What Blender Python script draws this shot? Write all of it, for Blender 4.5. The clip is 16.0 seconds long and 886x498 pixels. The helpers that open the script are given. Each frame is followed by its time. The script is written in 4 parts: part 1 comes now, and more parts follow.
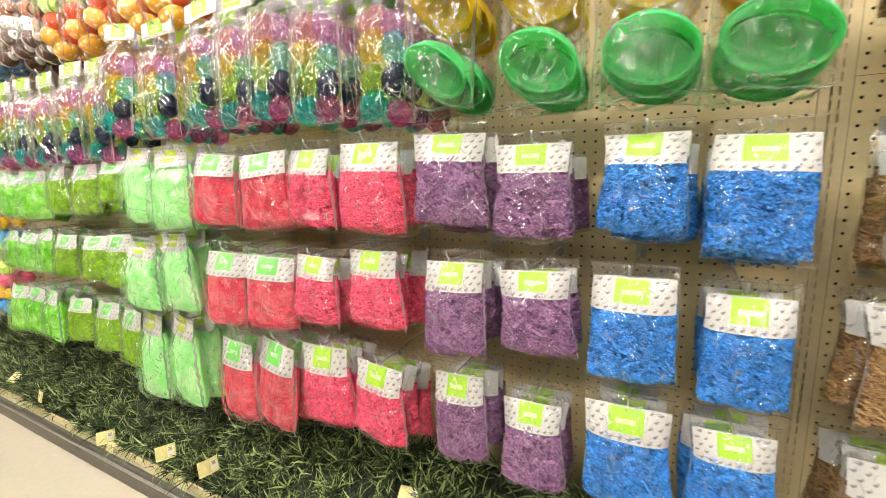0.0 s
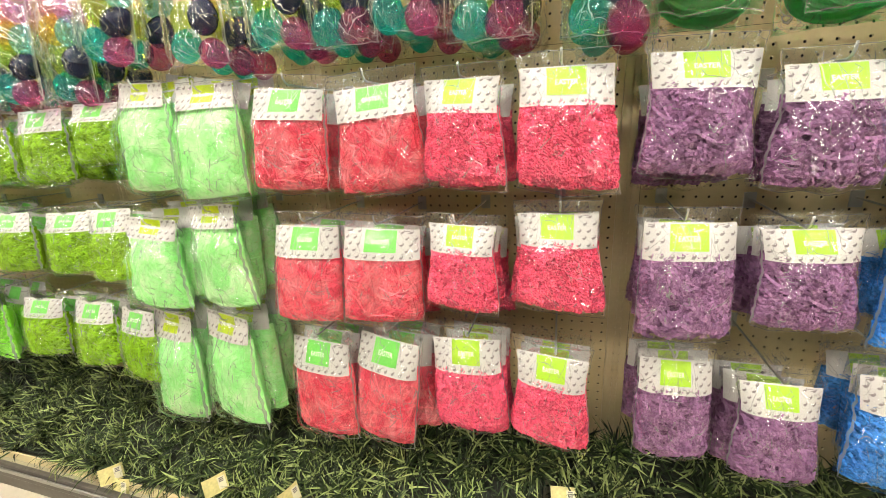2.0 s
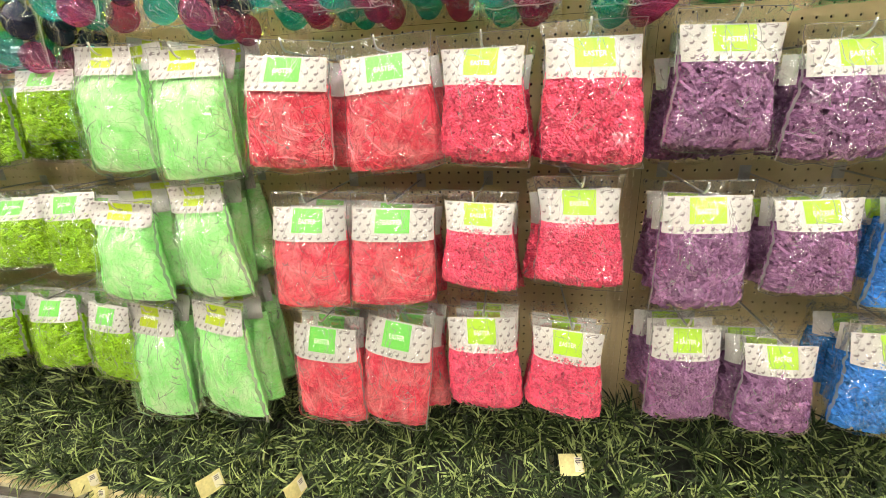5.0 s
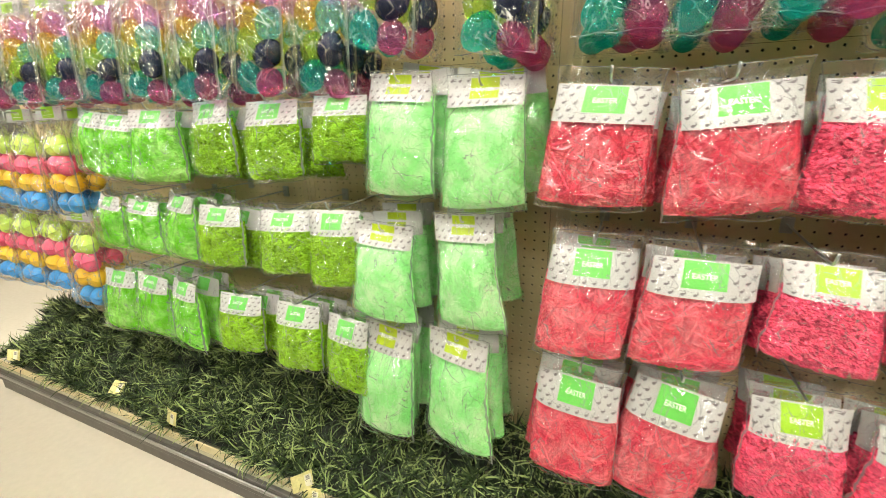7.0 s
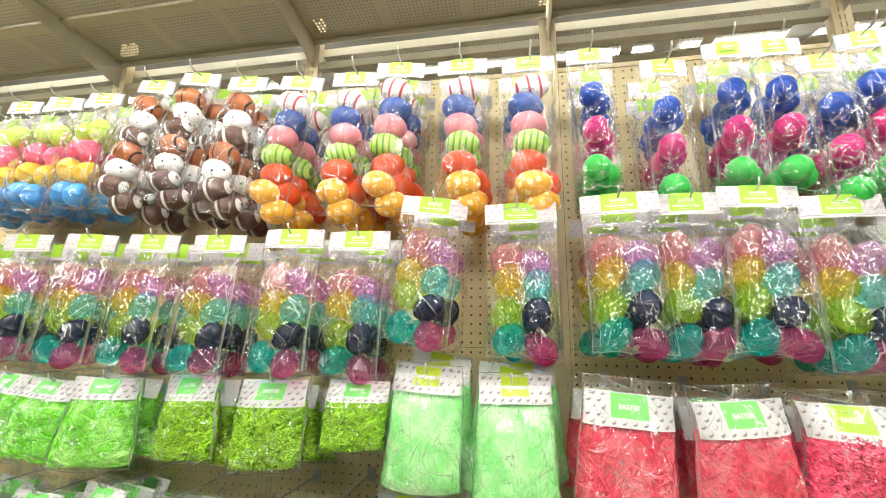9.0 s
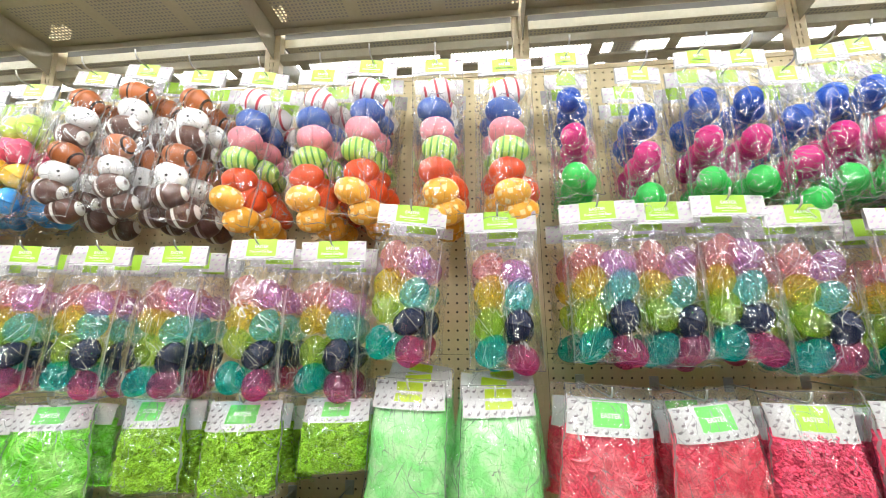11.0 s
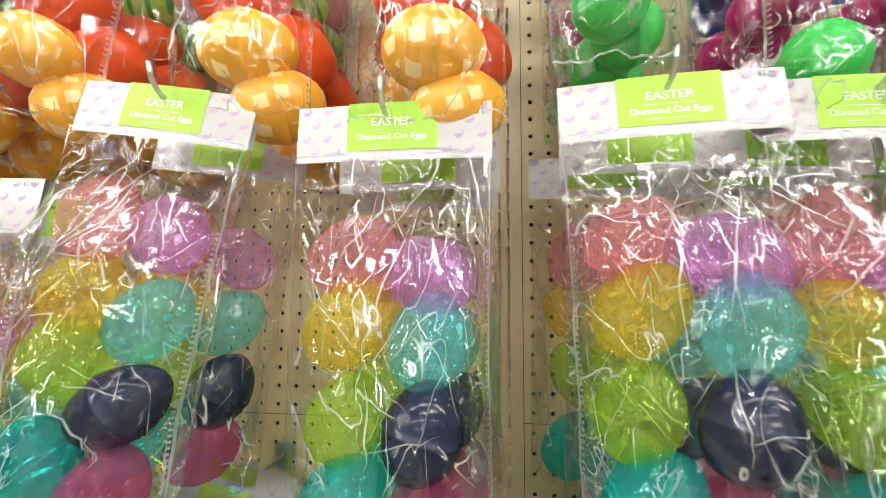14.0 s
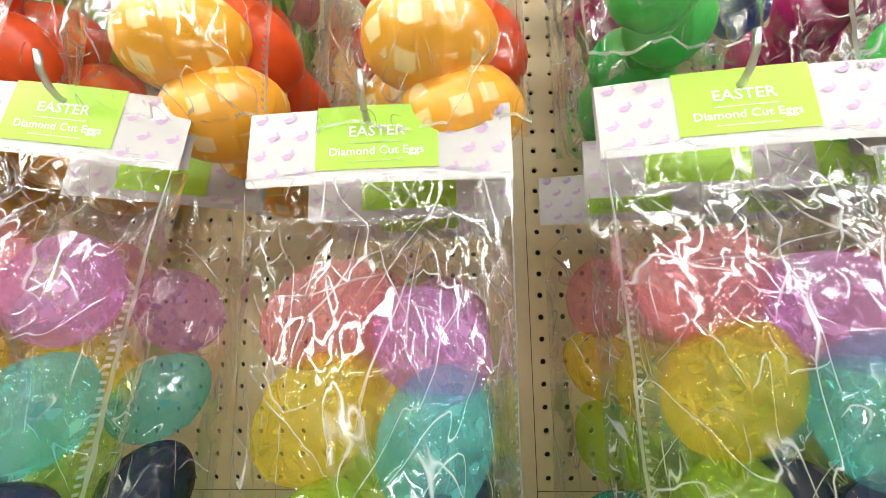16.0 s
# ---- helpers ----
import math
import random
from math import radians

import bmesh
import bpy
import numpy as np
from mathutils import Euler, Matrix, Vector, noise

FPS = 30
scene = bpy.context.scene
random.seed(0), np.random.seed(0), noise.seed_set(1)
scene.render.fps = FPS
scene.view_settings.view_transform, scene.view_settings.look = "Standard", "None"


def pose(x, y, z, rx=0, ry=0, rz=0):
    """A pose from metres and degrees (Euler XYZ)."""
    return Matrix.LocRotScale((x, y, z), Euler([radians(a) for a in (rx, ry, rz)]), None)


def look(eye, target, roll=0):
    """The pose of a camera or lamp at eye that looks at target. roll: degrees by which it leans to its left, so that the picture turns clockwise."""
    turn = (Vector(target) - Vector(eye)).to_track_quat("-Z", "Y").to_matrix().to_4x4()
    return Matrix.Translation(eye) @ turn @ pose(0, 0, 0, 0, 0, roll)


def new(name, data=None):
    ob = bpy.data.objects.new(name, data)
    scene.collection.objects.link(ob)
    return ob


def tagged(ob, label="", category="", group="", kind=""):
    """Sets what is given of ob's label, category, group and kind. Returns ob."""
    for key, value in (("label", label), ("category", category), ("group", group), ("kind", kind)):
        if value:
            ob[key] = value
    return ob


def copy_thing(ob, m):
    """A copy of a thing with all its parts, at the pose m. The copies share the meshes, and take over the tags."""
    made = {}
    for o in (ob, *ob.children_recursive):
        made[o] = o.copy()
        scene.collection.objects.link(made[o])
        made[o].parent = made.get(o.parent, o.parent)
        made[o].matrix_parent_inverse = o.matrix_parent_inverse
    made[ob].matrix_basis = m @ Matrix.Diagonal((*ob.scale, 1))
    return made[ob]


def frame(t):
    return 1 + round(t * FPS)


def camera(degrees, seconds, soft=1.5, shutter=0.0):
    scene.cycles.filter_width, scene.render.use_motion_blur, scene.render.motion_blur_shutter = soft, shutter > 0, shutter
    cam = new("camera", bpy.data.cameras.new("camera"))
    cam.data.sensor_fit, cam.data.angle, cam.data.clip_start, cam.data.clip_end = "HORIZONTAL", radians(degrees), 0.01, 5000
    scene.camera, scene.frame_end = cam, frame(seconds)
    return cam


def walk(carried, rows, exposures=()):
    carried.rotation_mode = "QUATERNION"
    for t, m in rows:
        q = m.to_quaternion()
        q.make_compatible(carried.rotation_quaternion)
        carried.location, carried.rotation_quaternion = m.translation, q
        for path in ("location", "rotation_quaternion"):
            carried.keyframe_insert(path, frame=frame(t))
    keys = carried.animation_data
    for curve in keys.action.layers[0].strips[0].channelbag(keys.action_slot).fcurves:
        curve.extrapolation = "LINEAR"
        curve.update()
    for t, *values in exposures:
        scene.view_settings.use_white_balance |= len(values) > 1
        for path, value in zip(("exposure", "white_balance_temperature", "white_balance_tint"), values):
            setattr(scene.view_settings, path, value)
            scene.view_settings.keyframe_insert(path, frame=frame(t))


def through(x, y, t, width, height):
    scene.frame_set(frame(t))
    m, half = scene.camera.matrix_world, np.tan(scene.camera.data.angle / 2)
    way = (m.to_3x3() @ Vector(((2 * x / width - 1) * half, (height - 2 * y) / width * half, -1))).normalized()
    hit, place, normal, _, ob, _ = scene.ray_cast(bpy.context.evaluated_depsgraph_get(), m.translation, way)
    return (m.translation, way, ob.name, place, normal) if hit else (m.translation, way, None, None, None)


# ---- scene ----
cam = camera(93.1, 16.0, soft=0.65, shutter=0.25)
PATH = [
    (0, (1.289, -1.094, 1.176), (0.38, 0.653, 0.827), -1.7),
    (0.5, (1.116, -1.033, 1.174), (0.191, 0.698, 0.79), -1.9),
    (1, (0.971, -1.038, 1.164), (0.087, 0.699, 0.713), -2.0),
    (1.5, (0.806, -1.066, 1.159), (0.098, 0.735, 0.652), -2.2),
    (2, (0.684, -1.079, 1.156), (0.112, 0.759, 0.614), -2.5),
    (2.5, (0.624, -1.078, 1.145), (0.143, 0.78, 0.581), -2.2),
    (3, (0.587, -1.075, 1.146), (0.163, 0.787, 0.553), -2.1),
    (5.5, (0.522, -1.087, 1.168), (0.174, 0.767, 0.502), -2.3),
    (6, (0.45, -1.093, 1.183), (-0.075, 0.718, 0.517), -1.6),
    (6.5, (0.316, -1.104, 1.184), (-0.407, 0.651, 0.554), -1.0),
    (7, (0.156, -1.093, 1.206), (-0.626, 0.648, 0.607), -1.1),
    (7.5, (0.052, -1.085, 1.21), (-0.741, 0.662, 0.644), 0.8),
    (8, (-0.034, -1.1, 1.231), (-0.658, 0.745, 0.774), 1.8),
    (8.5, (-0.111, -1.146, 1.319), (-0.509, 0.814, 1.283), 1.8),
    (9, (-0.102, -1.205, 1.34), (-0.464, 0.711, 1.786), 1.2),
    (11.5, (-0.151, -1.188, 1.414), (-0.267, 0.779, 1.756), -1.0),
    (12, (-0.121, -1.115, 1.421), (-0.19, 0.862, 1.711), -1.2),
    (12.5, (-0.062, -0.958, 1.424), (-0.131, 1.028, 1.651), -1.4),
    (13, (-0.017, -0.783, 1.463), (-0.093, 1.207, 1.653), -1.0),
    (13.5, (-0.012, -0.67, 1.485), (-0.14, 1.316, 1.683), -0.8),
    (14, (-0.026, -0.591, 1.51), (-0.226, 1.389, 1.711), 0.5),
    (14.5, (-0.054, -0.528, 1.53), (-0.224, 1.457, 1.708), -0.1),
    (15, (-0.058, -0.502, 1.536), (-0.194, 1.485, 1.723), -0.7),
    (15.5, (-0.057, -0.495, 1.538), (-0.17, 1.492, 1.734), -1.0),
    (16, (-0.05, -0.507, 1.541), (-0.151, 1.472, 1.815), -0.9),
]
walk(cam, [(t, look(eye, target, roll)) for t, eye, target, roll in PATH],
     exposures=[(0, 0.0, 6600, 11), (3.0, 0.0, 6850, 11), (6.5, -0.05, 6750, 8), (7.5, -0.16, 6350, 6), (9.0, -0.07, 6200, 8),
                (11.5, -0.22, 5800, 11), (13.0, -0.13, 5950, 10), (14.5, -0.22, 6100, 10), (16, -0.16, 6100, 10)])

# ---- world, lights, exposure ----
FRONT = -0.262          # where the first bag on each hook hangs
DECK = 0.13
world = bpy.data.worlds.new("store")
scene.world = world
world.use_nodes = True
world.node_tree.nodes["Background"].inputs[0].default_value = (1.0, 0.95, 0.86, 1)
world.node_tree.nodes["Background"].inputs[1].default_value = 0.004
scene.cycles.transparent_max_bounces = 24
LAMP = 39.0
rng = random.Random(7)


# ---- materials ----
def mat(name, color=(0.8, 0.8, 0.8), rough=0.5, metal=0.0, spec=0.5):
    m = bpy.data.materials.new(name)
    m.use_nodes = True
    b = m.node_tree.nodes["Principled BSDF"]
    b.inputs["Base Color"].default_value = (*color, 1)
    b.inputs["Roughness"].default_value = rough
    b.inputs["Metallic"].default_value = metal
    b.inputs["Specular IOR Level"].default_value = spec
    return m


def nd(m, kind, **kw):
    n = m.node_tree.nodes.new(kind)
    for k, v in kw.items():
        if k in n.inputs:
            n.inputs[k].default_value = v
        else:
            setattr(n, k, v)
    return n


def ln(m, a, ao, b, bi):
    m.node_tree.links.new(a.outputs[ao], b.inputs[bi])


def bsdf(m):
    return m.node_tree.nodes["Principled BSDF"]


def bump(m, scale, strength, dist=0.002, detail=4.0, kind="ShaderNodeTexNoise", to=None):
    tc = nd(m, "ShaderNodeTexCoord")
    t = nd(m, kind, Scale=scale)
    if kind == "ShaderNodeTexNoise":
        t.inputs["Detail"].default_value = detail
    b = nd(m, "ShaderNodeBump", Strength=strength, Distance=dist)
    ln(m, tc, "Object", t, "Vector")
    ln(m, t, "Fac" if kind == "ShaderNodeTexNoise" else "Distance", b, "Height")
    ln(m, b, "Normal", to or bsdf(m), "Normal")
    return t


def mottled(m, color, amount=0.12, scale=6.0, fine=90.0, island=0.0, obj=0.0):
    """Varies a base colour at two scales, and by piece."""
    tc = nd(m, "ShaderNodeTexCoord")
    a, b = nd(m, "ShaderNodeTexNoise", Scale=scale), nd(m, "ShaderNodeTexNoise", Scale=fine)
    ln(m, tc, "Object", a, "Vector")
    ln(m, tc, "Object", b, "Vector")
    s = nd(m, "ShaderNodeMath", operation="ADD")
    ln(m, a, "Fac", s, 0)
    ln(m, b, "Fac", s, 1)
    r = nd(m, "ShaderNodeMapRange")
    r.inputs["From Min"].default_value, r.inputs["From Max"].default_value = 0.6, 1.4
    r.inputs["To Min"].default_value, r.inputs["To Max"].default_value = 1 - amount, 1 + amount
    ln(m, s, 0, r, "Value")
    out = r
    for src, sock, amt in (("ShaderNodeNewGeometry", "Random Per Island", island), ("ShaderNodeObjectInfo", "Random", obj)):
        if amt:
            g = nd(m, src)
            q = nd(m, "ShaderNodeMapRange")
            q.inputs["To Min"].default_value, q.inputs["To Max"].default_value = 1 - amt, 1 + amt
            ln(m, g, sock, q, "Value")
            p = nd(m, "ShaderNodeMath", operation="MULTIPLY")
            ln(m, out, 0, p, 0)
            ln(m, q, 0, p, 1)
            out = p
    h = nd(m, "ShaderNodeHueSaturation")
    h.inputs["Color"].default_value = (*color, 1)
    ln(m, out, 0, h, "Value")
    ln(m, h, "Color", bsdf(m), "Base Color")
    return h


def film_material(name, clear, creased, scale, tilt, grazing=0.34, patch=0.50):
    """Clear bag film: nearly invisible where it lies smooth, glints painted white along the creases, facets tilted at
    random between them.
    """
    m = bpy.data.materials.new(name)
    m.use_nodes = True
    t = m.node_tree
    t.nodes.remove(bsdf(m))
    tr, gl, rg = nd(m, "ShaderNodeBsdfTransparent"), nd(m, "ShaderNodeBsdfGlossy", Roughness=0.07), nd(m, "ShaderNodeBsdfGlossy", Roughness=0.32)
    tr.inputs["Color"].default_value = (0.985, 0.985, 0.98, 1)
    for g in (gl, rg):
        g.inputs["Color"].default_value = (1, 1, 1, 1)
    # the sheet shifts its pattern from bag to bag
    tc, ri = nd(m, "ShaderNodeTexCoord"), nd(m, "ShaderNodeObjectInfo")
    sh, at = nd(m, "ShaderNodeVectorMath", operation="SCALE"), nd(m, "ShaderNodeVectorMath", operation="ADD")
    sh.inputs[0].default_value = (5.0, 2.0, 3.0)
    ln(m, ri, "Random", sh, "Scale")
    ln(m, tc, "Object", at, 0)
    ln(m, sh, 0, at, 1)
    w = nd(m, "ShaderNodeTexNoise", Scale=scale * 0.35, Detail=2.0)
    mp = nd(m, "ShaderNodeMixRGB", blend_type="LINEAR_LIGHT")
    mp.inputs[0].default_value = 0.022
    st = nd(m, "ShaderNodeVectorMath", operation="MULTIPLY")
    st.inputs[1].default_value = (1.0, 0.6, 0.42)
    ln(m, at, 0, w, "Vector")
    ln(m, at, 0, mp, 1)
    ln(m, w, "Color", mp, 2)
    ln(m, mp, 0, st, 0)
    # thin crease lines: long ones down the bag and slanting ones, in patches
    lines = []
    for turn, k, thin in ((0.12, 0.8, 0.009), (0.75, 0.55, 0.0075), (-0.6, 0.65, 0.0075)):
        ro = nd(m, "ShaderNodeVectorRotate", rotation_type="Y_AXIS", Angle=turn)
        sq = nd(m, "ShaderNodeVectorMath", operation="MULTIPLY")
        sq.inputs[1].default_value = (1.0, 0.5, 0.16)
        v = nd(m, "ShaderNodeTexNoise", Scale=scale * k, Detail=1.5, Distortion=0.3)
        cn = nd(m, "ShaderNodeMath", operation="SUBTRACT")
        cn.inputs[1].default_value = 0.5
        ab = nd(m, "ShaderNodeMath", operation="ABSOLUTE")
        r = nd(m, "ShaderNodeMapRange")
        r.inputs["From Min"].default_value, r.inputs["From Max"].default_value = 0.0, thin
        r.inputs["To Min"].default_value, r.inputs["To Max"].default_value = 1.0, 0.0
        pn = nd(m, "ShaderNodeTexNoise", Scale=scale * 0.7 * k, Detail=1.0)
        pr = nd(m, "ShaderNodeMapRange")
        pr.inputs["From Min"].default_value, pr.inputs["From Max"].default_value = patch, patch + 0.12
        mu = nd(m, "ShaderNodeMath", operation="MULTIPLY")
        ln(m, at, 0, ro, "Vector")
        ln(m, ro, 0, sq, 0)
        ln(m, sq, 0, v, "Vector")
        ln(m, v, "Fac", cn, 0)
        ln(m, cn, 0, ab, 0)
        ln(m, ab, 0, r, "Value")
        ln(m, ro, 0, pn, "Vector")
        ln(m, pn, "Fac", pr, "Value")
        ln(m, r, 0, mu, 0)
        ln(m, pr, 0, mu, 1)
        lines.append(mu)
    two = nd(m, "ShaderNodeMath", operation="MAXIMUM")
    ln(m, lines[0], 0, two, 0)
    ln(m, lines[1], 0, two, 1)
    mxl = nd(m, "ShaderNodeMath", operation="MAXIMUM")
    ln(m, two, 0, mxl, 0)
    ln(m, lines[2], 0, mxl, 1)
    # flat facets between the creases, each leaning its own way
    fc = nd(m, "ShaderNodeTexVoronoi", Scale=scale, feature="SMOOTH_F1", Smoothness=0.2)
    sb = nd(m, "ShaderNodeVectorMath", operation="SUBTRACT")
    sb.inputs[1].default_value = (0.5, 0.5, 0.5)
    sc = nd(m, "ShaderNodeVectorMath", operation="SCALE")
    sc.inputs["Scale"].default_value = tilt
    bp = nd(m, "ShaderNodeBump", Strength=0.5, Distance=0.002)
    av, nm = nd(m, "ShaderNodeVectorMath", operation="ADD"), nd(m, "ShaderNodeVectorMath", operation="NORMALIZE")
    ln(m, st, 0, fc, "Vector")
    ln(m, fc, "Color", sb, 0)
    ln(m, sb, 0, sc, 0)
    ln(m, mxl, 0, bp, "Height")
    ln(m, sc, 0, av, 0)
    ln(m, bp, "Normal", av, 1)
    ln(m, av, 0, nm, 0)
    ln(m, nm, 0, gl, "Normal")
    lw = nd(m, "ShaderNodeLayerWeight", Blend=0.22)
    mr = nd(m, "ShaderNodeMapRange")
    mr.inputs["To Min"].default_value, mr.inputs["To Max"].default_value = clear, grazing
    mx, cr, mc = nd(m, "ShaderNodeMixShader"), nd(m, "ShaderNodeMixShader"), nd(m, "ShaderNodeMath", operation="MULTIPLY")
    mc.inputs[1].default_value = creased
    ln(m, lw, "Fresnel", mr, "Value")
    ln(m, mr, 0, mx, 0)
    ln(m, tr, 0, mx, 1)
    ln(m, gl, 0, mx, 2)
    ln(m, mxl, 0, mc, 0)
    ln(m, mc, 0, cr, 0)
    ln(m, mx, 0, cr, 1)
    # Diffuse white on the crease lines puts their glints into the colour.
    white_glint, ws = nd(m, "ShaderNodeBsdfDiffuse"), nd(m, "ShaderNodeMixShader")
    white_glint.inputs["Color"].default_value = (0.85, 0.85, 0.84, 1)
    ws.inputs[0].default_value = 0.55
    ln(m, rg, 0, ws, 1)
    ln(m, white_glint, 0, ws, 2)
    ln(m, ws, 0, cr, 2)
    ln(m, cr, 0, t.nodes["Material Output"], "Surface")
    return m


def soft_plastic(name, color, rough=0.22, through=0.0, island=0.0, value=0.1, obj=0.06):
    m = mat(name, color, rough)
    mottled(m, color, value, 14, 160, island, obj)
    if through:
        out = m.node_tree.nodes["Material Output"]
        tl = nd(m, "ShaderNodeBsdfTranslucent")
        tl.inputs["Color"].default_value = (*color, 1)
        mx = nd(m, "ShaderNodeMixShader")
        mx.inputs[0].default_value = through
        ln(m, bsdf(m), 0, mx, 1)
        ln(m, tl, 0, mx, 2)
        ln(m, mx, 0, out, "Surface")
    return m


def gem_plastic(name, color, clear):
    """Tinted see-through plastic with a cut-glass relief on its inside."""
    m = mat(name, color, 0.12)
    t = m.node_tree
    tc = nd(m, "ShaderNodeTexCoord")
    v = nd(m, "ShaderNodeTexVoronoi", Scale=170.0, feature="SMOOTH_F1", Smoothness=0.25)
    sb = nd(m, "ShaderNodeVectorMath", operation="SUBTRACT")
    sb.inputs[1].default_value = (0.5, 0.5, 0.5)
    sc = nd(m, "ShaderNodeVectorMath", operation="SCALE")
    sc.inputs["Scale"].default_value = 0.55
    ge_, av, nm = nd(m, "ShaderNodeNewGeometry"), nd(m, "ShaderNodeVectorMath", operation="ADD"), nd(m, "ShaderNodeVectorMath", operation="NORMALIZE")
    ln(m, tc, "Object", v, "Vector")
    ln(m, v, "Color", sb, 0)
    ln(m, sb, 0, sc, 0)
    ln(m, sc, 0, av, 0)
    ln(m, ge_, "Normal", av, 1)
    ln(m, av, 0, nm, 0)
    ln(m, nm, 0, bsdf(m), "Normal")
    bsdf(m).inputs["Coat Weight"].default_value = 0.6
    bsdf(m).inputs["Coat Roughness"].default_value = 0.05
    sx_ = nd(m, "ShaderNodeSeparateColor")
    ln(m, v, "Color", sx_, 0)
    r = nd(m, "ShaderNodeMapRange")
    r.inputs["To Min"].default_value, r.inputs["To Max"].default_value = 0.86, 1.12
    ln(m, sx_, 0, r, "Value")
    h = nd(m, "ShaderNodeHueSaturation")
    h.inputs["Color"].default_value = (*color, 1)
    ln(m, r, 0, h, "Value")
    ln(m, h, "Color", bsdf(m), "Base Color")
    tr, tl, mx, mx2 = nd(m, "ShaderNodeBsdfTransparent"), nd(m, "ShaderNodeBsdfTranslucent"), nd(m, "ShaderNodeMixShader"), nd(m, "ShaderNodeMixShader")
    pale = tuple(min(1, c ** 0.45) for c in color)
    tr.inputs["Color"].default_value = (*pale, 1)
    ln(m, h, "Color", tl, "Color")
    mx.inputs[0].default_value = 0.45
    ln(m, bsdf(m), 0, mx, 1)
    ln(m, tl, 0, mx, 2)
    q = nd(m, "ShaderNodeMapRange")
    q.inputs["To Min"].default_value, q.inputs["To Max"].default_value = clear * 0.9, clear
    ln(m, sx_, 1, q, "Value")
    ln(m, q, 0, mx2, 0)
    ln(m, mx, 0, mx2, 1)
    ln(m, tr, 0, mx2, 2)
    ln(m, mx2, 0, t.nodes["Material Output"], "Surface")
    return m


def printed(name, base, ink, kind, scale, lo, hi):
    """Plastic printed with a repeated mark in a second colour."""
    m = mat(name, base, 0.28)
    tc = nd(m, "ShaderNodeTexCoord")
    rp = nd(m, "ShaderNodeMapRange", interpolation_type="SMOOTHSTEP")
    if kind == "bands":
        sp = nd(m, "ShaderNodeSeparateXYZ")
        ml = nd(m, "ShaderNodeMath", operation="MULTIPLY")
        sn = nd(m, "ShaderNodeMath", operation="SINE")
        ml.inputs[1].default_value = scale
        ln(m, tc, "Object", sp, 0)
        ln(m, sp, "Z", ml, 0)
        ln(m, ml, 0, sn, 0)
        src, so = sn, 0
    else:
        src = nd(m, "ShaderNodeTexVoronoi", Scale=scale, distance="CHEBYCHEV" if kind == "squares" else "EUCLIDEAN")
        src.inputs["Randomness"].default_value = 0.35
        ln(m, tc, "Object", src, "Vector")
        so = "Distance"
    rp.inputs["From Min"].default_value, rp.inputs["From Max"].default_value = lo, hi
    ln(m, src, so, rp, "Value")
    mx = nd(m, "ShaderNodeMixRGB")
    mx.inputs[1].default_value, mx.inputs[2].default_value = (*ink, 1), (*base, 1)
    ln(m, rp, 0, mx, 0)
    ln(m, mx, 0, bsdf(m), "Base Color")
    return m


M = {}
M["film"] = film_material("clear_film", 0.042, 0.4, 52.0, 0.85, 0.34, 0.50)
M["film_soft"] = film_material("clear_film_soft", 0.045, 0.5, 52.0, 0.7, 0.40, 0.46)
M["fold"] = bpy.data.materials.new("film_fold_glint")
M["fold"].use_nodes = True
M["fold"].node_tree.nodes.remove(bsdf(M["fold"]))
ft, fg, fx = nd(M["fold"], "ShaderNodeBsdfTransparent"), nd(M["fold"], "ShaderNodeBsdfGlossy", Roughness=0.3), nd(M["fold"], "ShaderNodeMixShader")
fx.inputs[0].default_value = 0.32
ln(M["fold"], ft, 0, fx, 1)
# Half diffuse white: the folds' glints are painted, so they never darken.
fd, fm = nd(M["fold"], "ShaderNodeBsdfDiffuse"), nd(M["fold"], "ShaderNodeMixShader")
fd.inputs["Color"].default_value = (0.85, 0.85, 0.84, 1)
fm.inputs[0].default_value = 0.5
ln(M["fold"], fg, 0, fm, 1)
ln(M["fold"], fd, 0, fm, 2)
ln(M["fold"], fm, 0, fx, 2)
ln(M["fold"], fx, 0, M["fold"].node_tree.nodes["Material Output"], "Surface")
M["card"] = mat("card_white", (0.52, 0.505, 0.495), 0.42)
mottled(M["card"], (0.52, 0.505, 0.495), 0.03, 9, 300)
M["lime"] = mat("print_lime", (0.36, 0.62, 0.03), 0.38)
mottled(M["lime"], (0.36, 0.62, 0.03), 0.05, 20, 300)
M["leaf"] = mat("print_green", (0.16, 0.60, 0.10), 0.38)
mottled(M["leaf"], (0.16, 0.60, 0.10), 0.05, 20, 300)
M["olive"] = mat("print_olive", (0.42, 0.55, 0.01), 0.38)
mottled(M["olive"], (0.42, 0.55, 0.01), 0.05, 20, 300)
M["lilac"] = mat("print_lilac", (0.50, 0.34, 0.52), 0.5)
M["grey_print"] = mat("print_grey", (0.22, 0.19, 0.20), 0.5)
M["white_print"] = mat("print_white", (0.86, 0.88, 0.80), 0.45)
M["staple"] = mat("staple_steel", (0.4, 0.4, 0.4), 0.3, 0.9)

SHRED = {"pink": (0.88, 0.105, 0.205), "purple": (0.31, 0.145, 0.30), "blue": (0.045, 0.27, 0.74), "green": (0.31, 0.58, 0.02), "tan": (0.45, 0.27, 0.12)}
for k, c in SHRED.items():
    M["shred_" + k] = mat("paper_shred_" + k, c, 0.55, spec=0.25)
    mottled(M["shred_" + k], c, 0.1, 30, 200, island=0.24)
    # Core darkened from the strip colour, painting shade into the gaps between strips.
    M["mass_" + k] = mat("shaded_paper_mass_" + k, c, 0.8, spec=0.1)
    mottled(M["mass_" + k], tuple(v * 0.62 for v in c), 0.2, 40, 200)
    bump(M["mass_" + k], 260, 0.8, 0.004)
